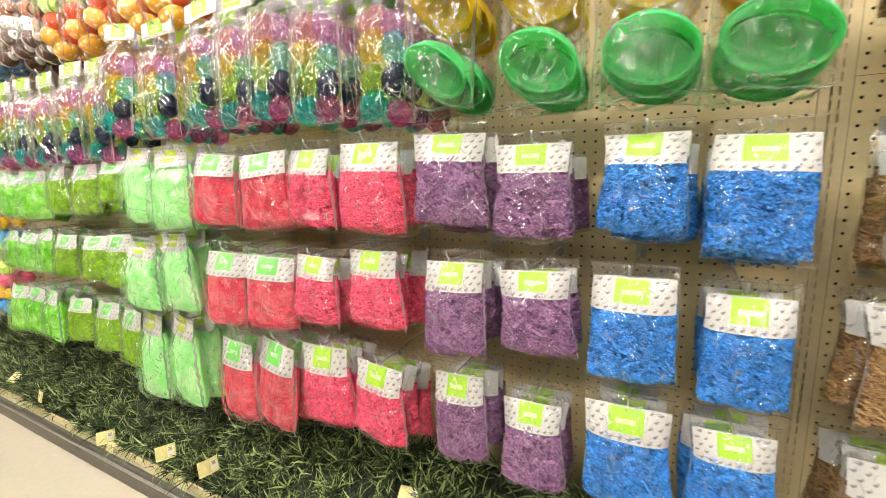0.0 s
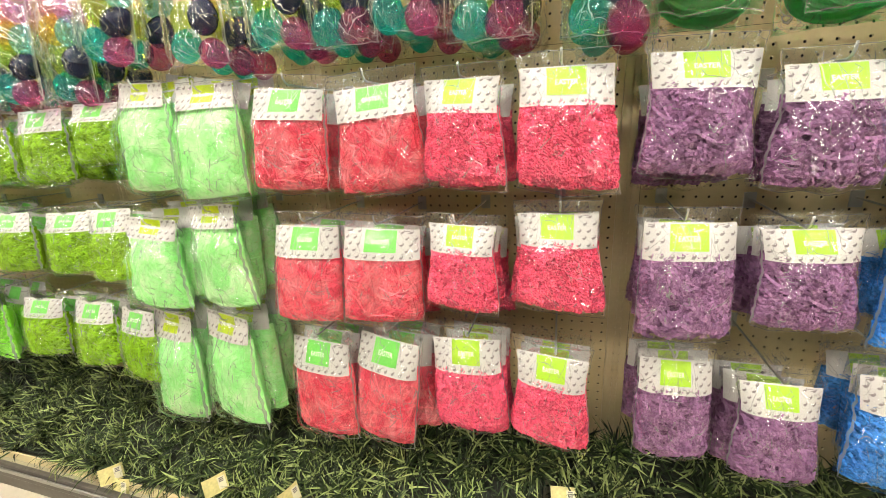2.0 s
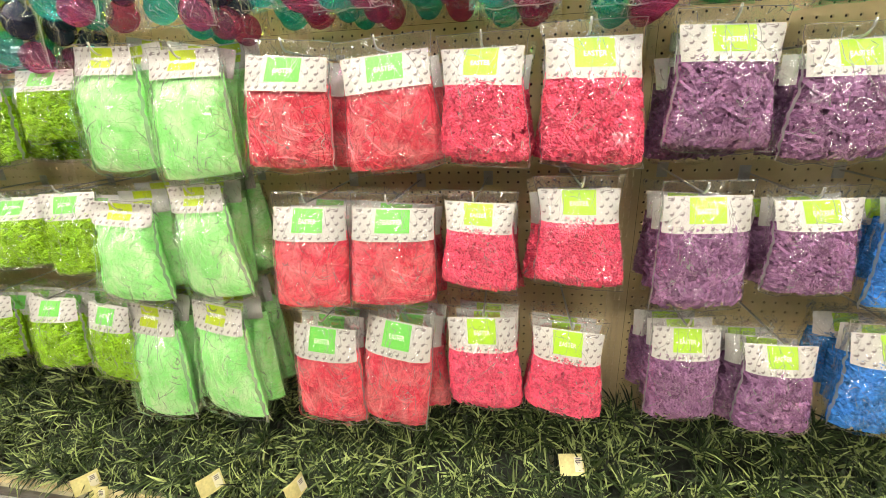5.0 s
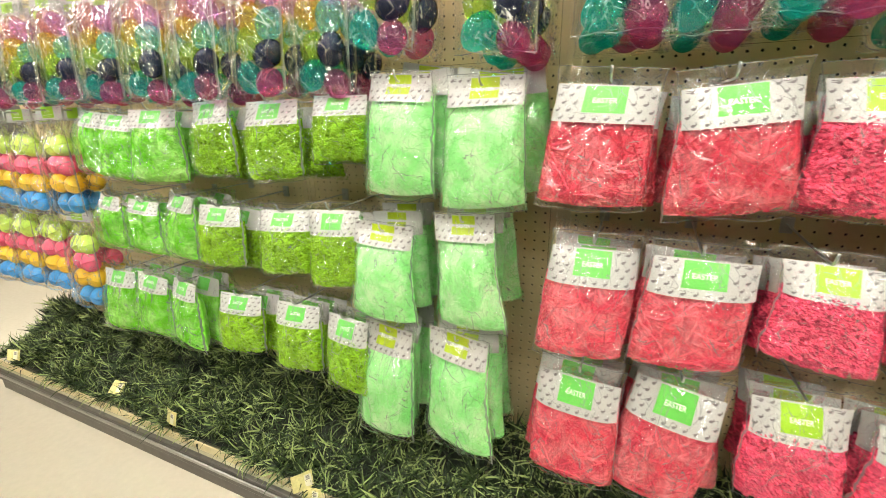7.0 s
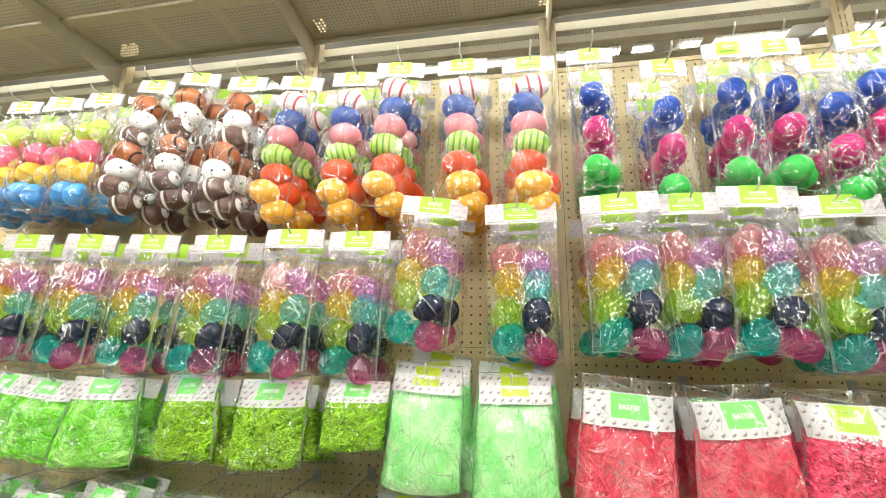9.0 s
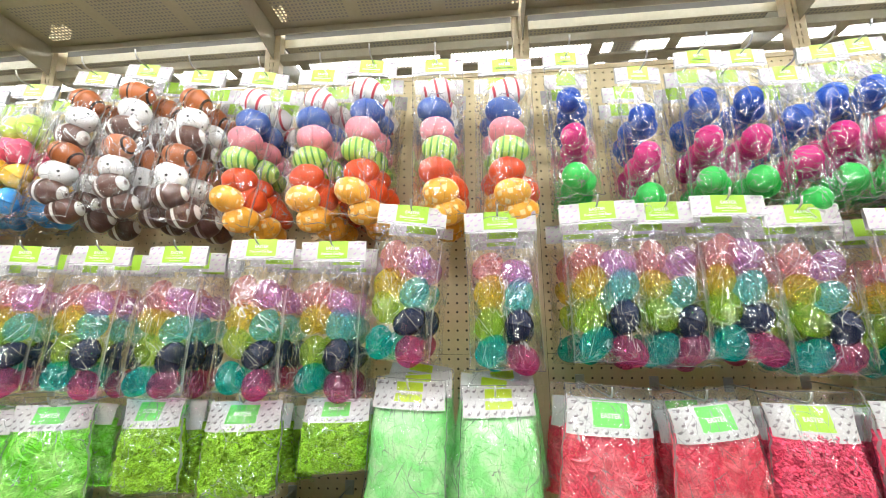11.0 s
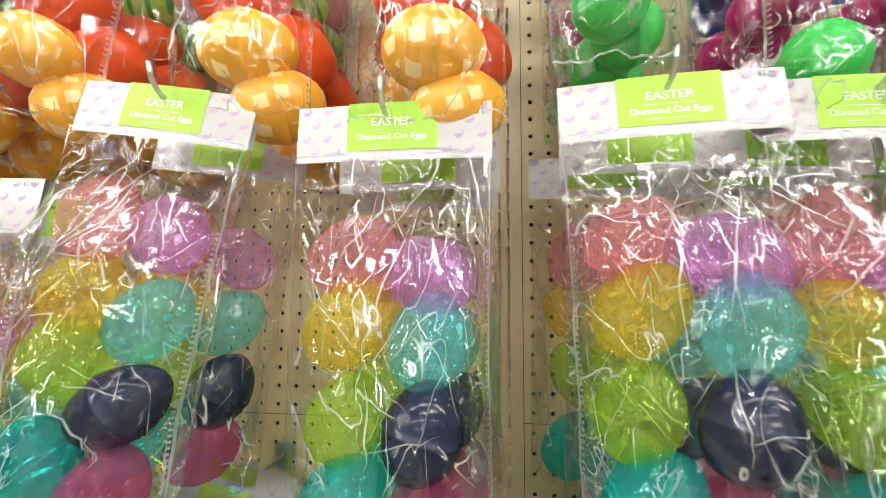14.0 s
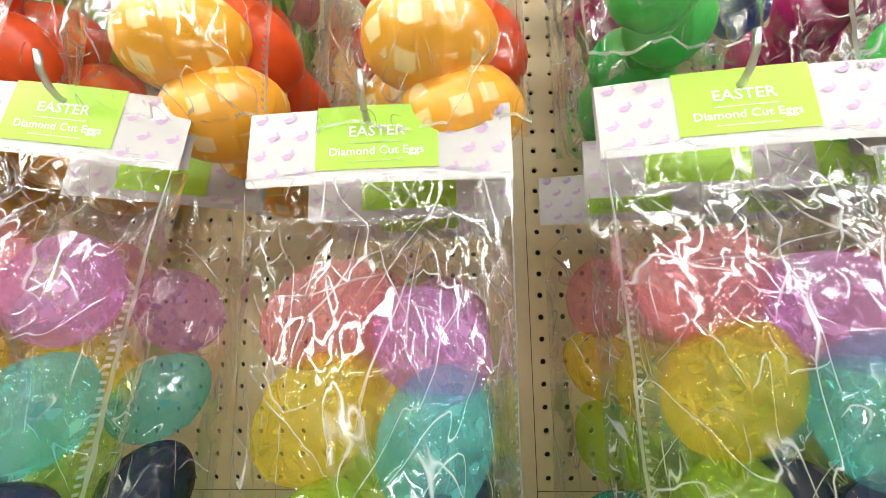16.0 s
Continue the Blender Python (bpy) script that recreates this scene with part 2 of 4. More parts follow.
CELLO = {"rose": (0.91, 0.10, 0.165), "bright": (0.24, 0.76, 0.04), "mint": (0.36, 0.87, 0.30)}
PALE_SHEEN = {"rose": (0.96, 0.27, 0.32), "bright": (0.55, 0.92, 0.25), "mint": (0.72, 0.95, 0.62)}


def cello(name, c, pale, rough, through, island, scale):
    """Thin tinted plastic ribbon; pale noise patches put its highlights into the colour."""
    m = soft_plastic(name, c, rough, through, island=island)
    tc, n1 = nd(m, "ShaderNodeTexCoord"), nd(m, "ShaderNodeTexNoise", Scale=scale, Detail=3.0, Distortion=0.6)
    rp, mx, ri = nd(m, "ShaderNodeMapRange"), nd(m, "ShaderNodeMixRGB"), nd(m, "ShaderNodeObjectInfo")
    sh = nd(m, "ShaderNodeVectorMath", operation="SCALE")
    sh.inputs[0].default_value = (7.0, 3.0, 5.0)
    ad = nd(m, "ShaderNodeVectorMath", operation="ADD")
    ln(m, ri, "Random", sh, "Scale")
    ln(m, tc, "Object", ad, 0)
    ln(m, sh, 0, ad, 1)
    ln(m, ad, 0, n1, "Vector")
    rp.inputs["From Min"].default_value, rp.inputs["From Max"].default_value = 0.41, 0.68
    ln(m, n1, "Fac", rp, "Value")
    mx.inputs[1].default_value, mx.inputs[2].default_value = (*c, 1), (*pale, 1)
    ln(m, rp, 0, mx, 0)
    for h in [k for k in m.node_tree.nodes if k.bl_idname == "ShaderNodeHueSaturation"]:
        ln(m, mx, 0, h, "Color")
    for t in [k for k in m.node_tree.nodes if k.bl_idname == "ShaderNodeBsdfTranslucent"]:
        ln(m, mx, 0, t, "Color")
    return m


for k, c in CELLO.items():
    M["shred_" + k] = cello("cello_shred_" + k, c, PALE_SHEEN[k], 0.16, 0.25, 0.22, 22.0)
    M["mass_" + k] = cello("cello_mass_" + k, c, PALE_SHEEN[k], 0.35, 0.15, 0.0, 22.0)
    bump(M["mass_" + k], 95 if k == "mint" else 150, 0.6, 0.004)

GEM = {"gem_rose": (0.95, 0.50, 0.54), "gem_lilac": (0.86, 0.52, 0.88), "gem_yellow": (0.95, 0.82, 0.14), "gem_aqua": (0.34, 0.86, 0.86),
       "gem_lime": (0.66, 0.90, 0.14), "gem_navy": (0.03, 0.04, 0.10), "gem_teal": (0.05, 0.72, 0.70), "gem_magenta": (0.76, 0.17, 0.42)}
for k, c in GEM.items():
    M[k] = gem_plastic(k, c, 0.22 if k == "gem_navy" else 0.78)
PLAIN = {"egg_blue": (0.055, 0.12, 0.42), "egg_pink": (0.80, 0.27, 0.33), "egg_orange": (0.80, 0.10, 0.02), "egg_lime": (0.62, 0.82, 0.14),
         "egg_hotpink": (0.92, 0.15, 0.28), "egg_sun": (0.95, 0.62, 0.04), "egg_sky": (0.08, 0.40, 0.85), "egg_royal": (0.02, 0.10, 0.55),
         "egg_fuchsia": (0.75, 0.03, 0.26), "egg_grass": (0.06, 0.62, 0.10), "bowl_yellow": (0.88, 0.66, 0.02), "bowl_green": (0.16, 0.80, 0.30)}
for k, c in PLAIN.items():
    M[k] = soft_plastic(k, c, 0.3, 0.5 if k.startswith("bowl") else 0.22)
for k in ("egg_royal", "egg_fuchsia", "egg_grass"):
    bump(M[k], 420, 0.5, 0.002)
M["egg_yellow"] = printed("egg_yellow", (0.86, 0.42, 0.03), (0.93, 0.72, 0.33), "squares", 48.0, 0.24, 0.32)
M["egg_melon"] = printed("egg_melon", (0.42, 0.66, 0.10), (0.10, 0.33, 0.05), "bands", 420.0, -0.9, -0.3)
M["egg_baseball"] = printed("egg_baseball", (0.84, 0.82, 0.80), (0.55, 0.06, 0.08), "bands", 230.0, -0.95, -0.6)
M["egg_soccer"] = printed("egg_soccer", (0.84, 0.84, 0.84), (0.02, 0.02, 0.02), "dots", 62.0, 0.2, 0.26)
M["egg_basket"] = printed("egg_basket", (0.42, 0.13, 0.04), (0.03, 0.015, 0.01), "bands", 150.0, -0.98, -0.9)
M["egg_football"] = printed("egg_football", (0.12, 0.055, 0.04), (0.8, 0.78, 0.76), "bands", 125.0, -0.92, -0.8)

M["steel"] = mat("galvanised_wire", (0.55, 0.55, 0.53), 0.28, 0.9)
bump(M["steel"], 60, 0.2, 0.001)
M["peg"] = mat("pegboard_paint", (0.72, 0.60, 0.345), 0.45)
mottled(M["peg"], (0.72, 0.60, 0.345), 0.06, 2.2, 60)
bump(M["peg"], 400, 0.08, 0.001)
M["post"] = mat("post_paint", (0.70, 0.585, 0.355), 0.38)
mottled(M["post"], (0.70, 0.585, 0.355), 0.05, 3, 90)
M["dark"] = mat("hole_shade", (0.03, 0.026, 0.02), 0.8)
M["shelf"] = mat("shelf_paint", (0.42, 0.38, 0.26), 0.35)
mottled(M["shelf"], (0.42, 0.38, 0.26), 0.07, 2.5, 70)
M["kick"] = mat("kick_plate_paint", (0.085, 0.075, 0.062), 0.35)
mottled(M["kick"], (0.085, 0.075, 0.062), 0.3, 3, 40)
M["rail"] = mat("rail_metal", (0.36, 0.35, 0.33), 0.3, 0.8)
mottled(M["rail"], (0.36, 0.35, 0.33), 0.2, 4, 120)
M["floor"] = mat("vinyl_floor", (0.62, 0.55, 0.44), 0.16)
mottled(M["floor"], (0.62, 0.55, 0.44), 0.05, 1.5, 45)
bump(M["floor"], 12, 0.05, 0.003)
# Unseen walls coloured dark so that they bounce little light.
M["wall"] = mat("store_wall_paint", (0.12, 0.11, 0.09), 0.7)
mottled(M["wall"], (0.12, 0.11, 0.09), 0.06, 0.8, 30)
# Dark colour for the added partition, so the film reflects little of it.
M["aisle"] = mat("light_block_paint", (0.15, 0.135, 0.115), 0.6)
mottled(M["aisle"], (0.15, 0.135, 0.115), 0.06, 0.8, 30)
# Ceiling coloured dark to weaken bounced light and the veil on the film.
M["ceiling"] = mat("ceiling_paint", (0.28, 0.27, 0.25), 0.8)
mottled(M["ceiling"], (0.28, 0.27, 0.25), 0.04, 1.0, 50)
M["tag"] = mat("price_tag", (0.62, 0.56, 0.24), 0.5)
mottled(M["tag"], (0.62, 0.56, 0.24), 0.25, 25, 140)
M["tag_pale"] = mat("price_tag_pale", (0.72, 0.68, 0.50), 0.5)
M["blade"] = mat("grass_blade", (0.05, 0.10, 0.03), 0.42)
bsdf(M["blade"]).inputs["Specular IOR Level"].default_value = 0.28
gi = nd(M["blade"], "ShaderNodeNewGeometry")
gr = nd(M["blade"], "ShaderNodeValToRGB")
# Ramp starts near black: some blades carry the turf's shade in their colour.
gr.color_ramp.elements[0].color, gr.color_ramp.elements[1].color = (0.004, 0.008, 0.003, 1), (0.38, 0.46, 0.17, 1)
ge = gr.color_ramp.elements.new(0.62)
ge.color = (0.034, 0.064, 0.016, 1)
ln(M["blade"], gi, "Random Per Island", gr, "Fac")
ln(M["blade"], gr, "Color", bsdf(M["blade"]), "Base Color")
bump(M["blade"], 300, 0.3, 0.001)
# Mat backing painted near black for the deep shade between blades.
M["backing"] = mat("grass_shade_backing", (0.006, 0.008, 0.004), 0.9)
bump(M["backing"], 180, 0.8, 0.005)
M["lamp"] = bpy.data.materials.new("lamp_diffuser")
M["lamp"].use_nodes = True
bsdf(M["lamp"]).inputs["Emission Color"].default_value = (1.0, 0.965, 0.87, 1)
bsdf(M["lamp"]).inputs["Emission Strength"].default_value = LAMP


# ---- mesh helpers ----
def mesh(name, verts, faces, m=None, smooth=False):
    me = bpy.data.meshes.new(name)
    me.from_pydata([tuple(v) for v in verts], [], [tuple(f) for f in faces])
    me.update()
    if m:
        me.materials.append(m)
    if smooth:
        me.polygons.foreach_set("use_smooth", [True] * len(me.polygons))
    return me


def part(name, me, parent, label="", m=None):
    ob = new(name, me)
    ob.parent = parent
    if m is not None:
        ob.matrix_basis = m
    return tagged(ob, label)


def box_data(x0, x1, y0, y1, z0, z1):
    v = [(x, y, z) for x in (x0, x1) for y in (y0, y1) for z in (z0, z1)]
    return v, [(0, 1, 3, 2), (4, 6, 7, 5), (0, 4, 5, 1), (2, 3, 7, 6), (0, 2, 6, 4), (1, 5, 7, 3)]


def boxes(name, rows, m):
    vs, fs = [], []
    for r in rows:
        v, f = box_data(*r)
        fs += [tuple(i + len(vs) for i in q) for q in f]
        vs += v
    return mesh(name, vs, fs, m)


def rounded(name, x0, x1, y0, y1, z0, z1, m, r=0.003, seg=2):
    bm = bmesh.new()
    v, f = box_data(x0, x1, y0, y1, z0, z1)
    bv = [bm.verts.new(p) for p in v]
    for q in f:
        bm.faces.new([bv[i] for i in q])
    bmesh.ops.recalc_face_normals(bm, faces=bm.faces)
    bmesh.ops.bevel(bm, geom=list(bm.edges), offset=r, segments=seg, affect="EDGES", profile=0.5)
    me = bpy.data.meshes.new(name)
    bm.to_mesh(me)
    bm.free()
    me.materials.append(m)
    return me


def tube(points, r, n=8):
    pts = [Vector(p) for p in points]
    vs, fs = [], []
    for i, p in enumerate(pts):
        d = (pts[min(i + 1, len(pts) - 1)] - pts[max(i - 1, 0)]).normalized()
        a = d.cross(Vector((1, 0, 0)))
        a = a.normalized() if a.length > 0.1 else d.cross(Vector((0, 0, 1))).normalized()
        b = d.cross(a)
        for k in range(n):
            w = 2 * math.pi * k / n
            vs.append(p + r * (math.cos(w) * a + math.sin(w) * b))
    for i in range(len(pts) - 1):
        for k in range(n):
            fs.append((i * n + k, i * n + (k + 1) % n, (i + 1) * n + (k + 1) % n, (i + 1) * n + k))
    fs.append(tuple(range(n)))
    fs.append(tuple(range((len(pts) - 1) * n, len(pts) * n)))
    return vs, fs


def thing(name, label, category, group="", kind="", m=None):
    ob = new(name)
    ob.empty_display_size = 0.05
    if m is not None:
        ob.matrix_basis = m
    return tagged(ob, label, category, group, kind)


def words(text, size, m, name):
    cu = bpy.data.curves.new(name, "FONT")
    cu.body, cu.size, cu.align_x, cu.align_y = text, size, "CENTER", "CENTER"
    cu.resolution_u = 2
    cu.offset = size * 0.012
    ob = bpy.data.objects.new(name, cu)
    scene.collection.objects.link(ob)
    me = bpy.data.meshes.new_from_object(ob.evaluated_get(bpy.context.evaluated_depsgraph_get()))
    bpy.data.objects.remove(ob)
    me.transform(Matrix.Rotation(radians(90), 4, "X"))
    me.materials.clear()
    me.materials.append(m)
    return me


def joined(name, meshes, m):
    vs, fs = [], []
    for me, (dx, dy, dz) in meshes:
        o = len(vs)
        vs += [(v.co.x + dx, v.co.y + dy, v.co.z + dz) for v in me.vertices]
        fs += [tuple(i + o for i in p.vertices) for p in me.polygons]
    return mesh(name, vs, fs, m)


def ridge(p):
    return 1 - abs(noise.noise(p)) * 2


# ---- setting: floor, walls, ceiling, lights ----
def slab(name, r, m, label, category):
    ob = new(name, boxes(name, [r], m))
    return tagged(ob, label, category, kind="structure")


slab("floor", (-5, 4.5, -14.0, 3.4, -0.1, 0), M["floor"], "glossy cream vinyl store floor", "floor")
slab("wall_north", (-5, 4.5, 3.4, 3.55, 0, 3.4), M["wall"], "plain store wall, darkened to cut bounced light", "wall")
slab("wall_south", (-5, 4.5, -14.15, -14.0, 0, 3.4), M["wall"], "plain store wall, darkened to cut bounced light", "wall")
slab("wall_west", (-5.15, -5, -14.15, 3.55, 0, 3.4), M["wall"], "plain store wall, darkened to cut bounced light", "wall")
slab("wall_east", (4.5, 4.65, -14.15, 3.55, 0, 3.4), M["wall"], "plain store wall, darkened to cut bounced light", "wall")
slab("ceiling", (-5.15, 4.65, -14.15, 3.55, 3.4, 3.5), M["ceiling"], "store ceiling, darkened to cut bounced light", "ceiling")

# Added out of view: keeps low light of the far lamp rows off the bags.
slab("wall_aisle", (-5, 4.5, -2.75, -2.6, 0, 2.2), M["aisle"], "unseen partition, added to block low light from far lamps", "wall")

lamp_body = rounded("body", -0.84, 0.84, -0.16, 0.16, -0.05, 0.0, M["ceiling"], 0.01)
lamp_glow = rounded("diffuser", -0.81, 0.81, -0.13, 0.13, -0.075, -0.05, M["lamp"], 0.008)
for j, y in enumerate((-1.45, -3.7, -5.9, -8.1, -10.3, -12.5, 1.6)):
    for x in (-3.6, -1.8, 0.0, 1.8, 3.6):
        lf = thing("ceiling_light", "long white fluorescent ceiling light, switched on", "ceiling light", "ceiling lights", m=pose(x, y, 3.4))
        part("housing", lamp_body, lf)
        part("diffuser", lamp_glow, lf, "glowing white diffuser")

# ---- setting: pegboard run ----
IN = 0.0254
UPRIGHTS = (-2.46, -1.64, -0.82, 0.0, 0.815, 1.575, 2.40)
PEG_TOP, SEAM = 2.18, 1.335


def punched(cols, rows, x0, z0, dx, dz, hole, depth, y=0.0):
    """A sheet with a real hole in the middle of each cell; hole: the corners of one, about its centre."""
    n = len(hole)
    vs, fs = [], []
    if n == 8:
        sq = [(0.5, 0), (0.5, 0.5), (0, 0.5), (-0.5, 0.5), (-0.5, 0), (-0.5, -0.5), (0, -0.5), (0.5, -0.5)]
    else:
        sq = [(-0.5, -0.5), (0.5, -0.5), (0.5, 0.5), (-0.5, 0.5)]
    sq = [(a * dx, b * dz) for a, b in sq]
    seen = {}
    for c in range(cols):
        for r in range(rows):
            cx, cz = x0 + (c + 0.5) * dx, z0 + (r + 0.5) * dz
            o = len(vs)
            rim = []
            for a, b in sq:
                key = (round((cx + a) * 5000), round((cz + b) * 5000))
                if key not in seen:
                    seen[key] = len(vs)
                    vs.append((cx + a, y, cz + b))
                rim.append(seen[key])
            o = len(vs)
            vs += [(cx + a, y, cz + b) for a, b in hole]
            vs += [(cx + a, y + depth, cz + b) for a, b in hole]
            for i in range(n):
                j = (i + 1) % n
                fs.append((rim[i], rim[j], o + j, o + i))
                fs.append((o + i, o + j, o + n + j, o + n + i))
    return vs, fs


ROUND = [(0.0034 * math.cos(a), 0.0034 * math.sin(a)) for a in [math.pi / 4 * i for i in range(8)]]
SLOT = [(-0.0017, -0.0085), (0.0017, -0.0085), (0.0017, 0.0085), (-0.0017, 0.0085)]


POST = 0.026            # half the width of an upright's face
for i, (a, b) in enumerate(zip(UPRIGHTS[:-1], UPRIGHTS[1:])):
    board = thing("wall_pegboard_%d" % (i + 1), "cream painted pegboard panel with rows of round holes", "pegboard", kind="structure")
    cols = int((b - a - 2 * POST) / IN)
    w = (b - a - 2 * POST) / cols
    for name, z0, z1 in (("panel", 0.2, SEAM - 0.0004), ("panel", SEAM + 0.0004, PEG_TOP)):
        rows = int((z1 - z0) / IN)
        v, f = punched(cols, rows, a + POST, z0, w, (z1 - z0) / rows, ROUND, 0.004)
        part("panel", mesh("panel", v, f, M["peg"]), board)
    part("top_trim", boxes("top_trim", [(a + POST, b - POST, -0.004, 0.012, PEG_TOP, PEG_TOP + 0.014)], M["post"]), board)
    # Near-black sheet standing in for the shade behind the holes.
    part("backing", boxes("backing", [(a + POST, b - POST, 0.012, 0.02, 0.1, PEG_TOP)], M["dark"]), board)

v, f = punched(2, 92, -0.0127, 0.13, 0.0127, IN, SLOT, 0.005, -0.001)
slot_strip = mesh("slot_strip", v, f, M["post"])
post_side = boxes("post_side", [(0.0127, POST - 0.001, -0.001, 0.03, 0.05, 2.5)], M["post"])
post_back = boxes("post_back", [(-0.0127, 0.0127, 0.012, 0.03, 0.05, 2.5)], M["post"])
for x in UPRIGHTS:
    up = thing("upright", "cream steel upright with two columns of slots", "upright", "shelf uprights", "structure", pose(x, 0, 0))
    part("slot_strip", slot_strip, up)
    part("post_side", post_side, up)
    part("post_side", post_side, up, m=pose(-0.0127 - POST + 0.001, 0, 0))
    part("post_back", post_back, up)

# ---- setting: top shelves ----
SHELF = 2.40


def perforated(x0, x1, y0, y1, z):
    """A shelf of folded sheet with blocks of small punched holes."""
    vs, fs = [], []
    nx = int((x1 - x0) / 0.0127)
    ny = int((y1 - y0) / 0.0127)
    dx, dy = (x1 - x0) / nx, (y1 - y0) / ny
    h = 0.0034
    for i in range(nx):
        for j in range(ny):
            cx, cy = x0 + (i + 0.5) * dx, y0 + (j + 0.5) * dy
            o = len(vs)
            solid = (i % 21) < 3 or j in (0, 1, ny - 1, ny - 2)
            q = [(cx - dx / 2, cy - dy / 2), (cx + dx / 2, cy - dy / 2), (cx + dx / 2, cy + dy / 2), (cx - dx / 2, cy + dy / 2)]
            vs += [(a, b, z) for a, b in q]
            if solid:
                fs.append((o, o + 3, o + 2, o + 1))
                continue
            vs += [(cx - h, cy - h, z), (cx + h, cy - h, z), (cx + h, cy + h, z), (cx - h, cy + h, z)]
            for k in range(4):
                fs.append((o + k, o + 4 + k, o + 4 + (k + 1) % 4, o + (k + 1) % 4))
    return mesh("sheet", vs, fs, M["shelf"])


bracket_v = [(0, -0.005, -0.105), (0, -0.005, 0.0), (0, -0.40, 0.0), (0, -0.40, -0.03), (0, -0.06, -0.095)]
bv = [(-0.0018, y, z) for _, y, z in bracket_v] + [(0.0018, y, z) for _, y, z in bracket_v]
bf = [(0, 1, 2, 3, 4), (9, 8, 7, 6, 5)] + [(k, 5 + k, 5 + (k + 1) % 5, (k + 1) % 5) for k in range(5)]
bracket_mesh = mesh("bracket", bv, bf, M["shelf"])
for i, (a, b) in enumerate(zip(UPRIGHTS[:-1], UPRIGHTS[1:])):
    for y0, y1, nm in ((-0.44, -0.012, "near"), (0.05, 0.46, "far")):
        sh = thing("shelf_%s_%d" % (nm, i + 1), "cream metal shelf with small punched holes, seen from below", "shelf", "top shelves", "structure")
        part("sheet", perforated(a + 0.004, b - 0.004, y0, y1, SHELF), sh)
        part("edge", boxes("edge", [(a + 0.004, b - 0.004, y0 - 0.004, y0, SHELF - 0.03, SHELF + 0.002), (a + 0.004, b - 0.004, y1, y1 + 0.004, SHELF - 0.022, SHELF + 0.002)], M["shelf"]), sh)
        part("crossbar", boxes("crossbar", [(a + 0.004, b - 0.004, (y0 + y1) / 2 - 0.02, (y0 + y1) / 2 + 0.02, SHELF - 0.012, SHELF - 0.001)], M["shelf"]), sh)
    rail = tagged(new("trim_rail_%d" % (i + 1), rounded("rail", a + POST, b - POST, 0.002, 0.028, 2.285, 2.315, M["shelf"], 0.003)), "cream steel cross rail between the uprights", "rail", kind="structure")
for x in UPRIGHTS:
    for flip in (1, -1):
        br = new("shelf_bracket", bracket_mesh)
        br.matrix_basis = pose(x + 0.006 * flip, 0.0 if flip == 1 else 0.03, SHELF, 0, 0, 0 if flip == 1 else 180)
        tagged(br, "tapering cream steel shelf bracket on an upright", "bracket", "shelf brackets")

# ---- setting: base deck ----
base = thing("base_deck", "low cream metal base shelf with a dark kick plate", "base shelf", kind="structure")
part("deck", rounded("deck", -2.5, 2.6, -0.375, -0.004, DECK - 0.03, DECK - 0.01, M["shelf"], 0.003), base)
part("kick_plate", rounded("kick_plate", -2.5, 2.6, -0.372, -0.352, 0.0, DECK - 0.03, M["kick"], 0.003), base, "dark scuffed kick plate")
part("front_rail", rounded("front_rail", -2.5, 2.6, -0.392, -0.375, 0.072, DECK - 0.004, M["kick"], 0.004), base)
part("price_channel", rounded("price_channel", -2.5, 2.6, -0.398, -0.392, 0.098, 0.112, M["rail"], 0.0025), base, "shiny metal price channel")
part("fence", rounded("fence", -2.5, 2.6, -0.362, -0.357, DECK - 0.01, DECK + 0.022, M["peg"], 0.002), base, "low cream strip behind the rail")


# ---- grass mats ----
def grass_mesh(seed, w, d):
    r = random.Random(seed)
    vs, fs = [], []
    for t in range(260):
        tx, ty = r.uniform(-w / 2, w / 2), r.uniform(-d / 2, d / 2)
        if noise.noise(Vector((tx * 16, ty * 16, seed * 3.3))) < -0.36:
            continue
        lift = 0.030 + 0.05 * noise.noise(Vector((tx * 9, ty * 9, seed * 1.7)))
        tall = r.uniform(0.75, 1.25)
        for b in range(13):
            a = r.uniform(0, 6.28)
            L = r.uniform(0.045, 0.088) * tall
            wd = r.uniform(0.0018, 0.0033)
            el = r.uniform(0.45, 1.5)
            cur = r.uniform(0.6, 1.8)
            p = Vector((tx + r.gauss(0, 0.004), ty + r.gauss(0, 0.004), lift))
            side = Vector((-math.sin(a), math.cos(a), 0))
            o = len(vs)
            for k in range(4):
                s = wd * (0.8, 1.0, 0.75, 0.08)[k]
                vs += [p - side * s, p + side * s]
                e = el - cur * k / 3
                p = p + Vector((math.cos(a) * math.cos(e), math.sin(a) * math.cos(e), math.sin(e))) * (L / 3)
                side = (side + Vector((0, 0, r.uniform(-0.2, 0.2)))).normalized()
            for k in range(3):
                fs.append((o + 2 * k, o + 2 * k + 1, o + 2 * k + 3, o + 2 * k + 2))
    return mesh("turf", vs, fs, M["blade"])


MATW = 0.385
grass = [grass_mesh(s, MATW, 0.33) for s in (3, 4, 5)]
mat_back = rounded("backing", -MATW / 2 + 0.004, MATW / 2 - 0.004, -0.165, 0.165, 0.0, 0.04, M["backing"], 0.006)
for i in range(13):
    gm = thing("grass_mat", "dark green artificial grass mat lying on the base shelf", "grass mat", "artificial grass mats",
               m=pose(-2.28 + i * (MATW + 0.006), -0.186 + rng.uniform(-0.004, 0.004), DECK + 0.085, 37, 0, rng.uniform(-1, 1)))
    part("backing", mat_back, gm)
    tagged(part("turf", grass[i % 3], gm, "long narrow plastic grass blades"), kind="stuff")


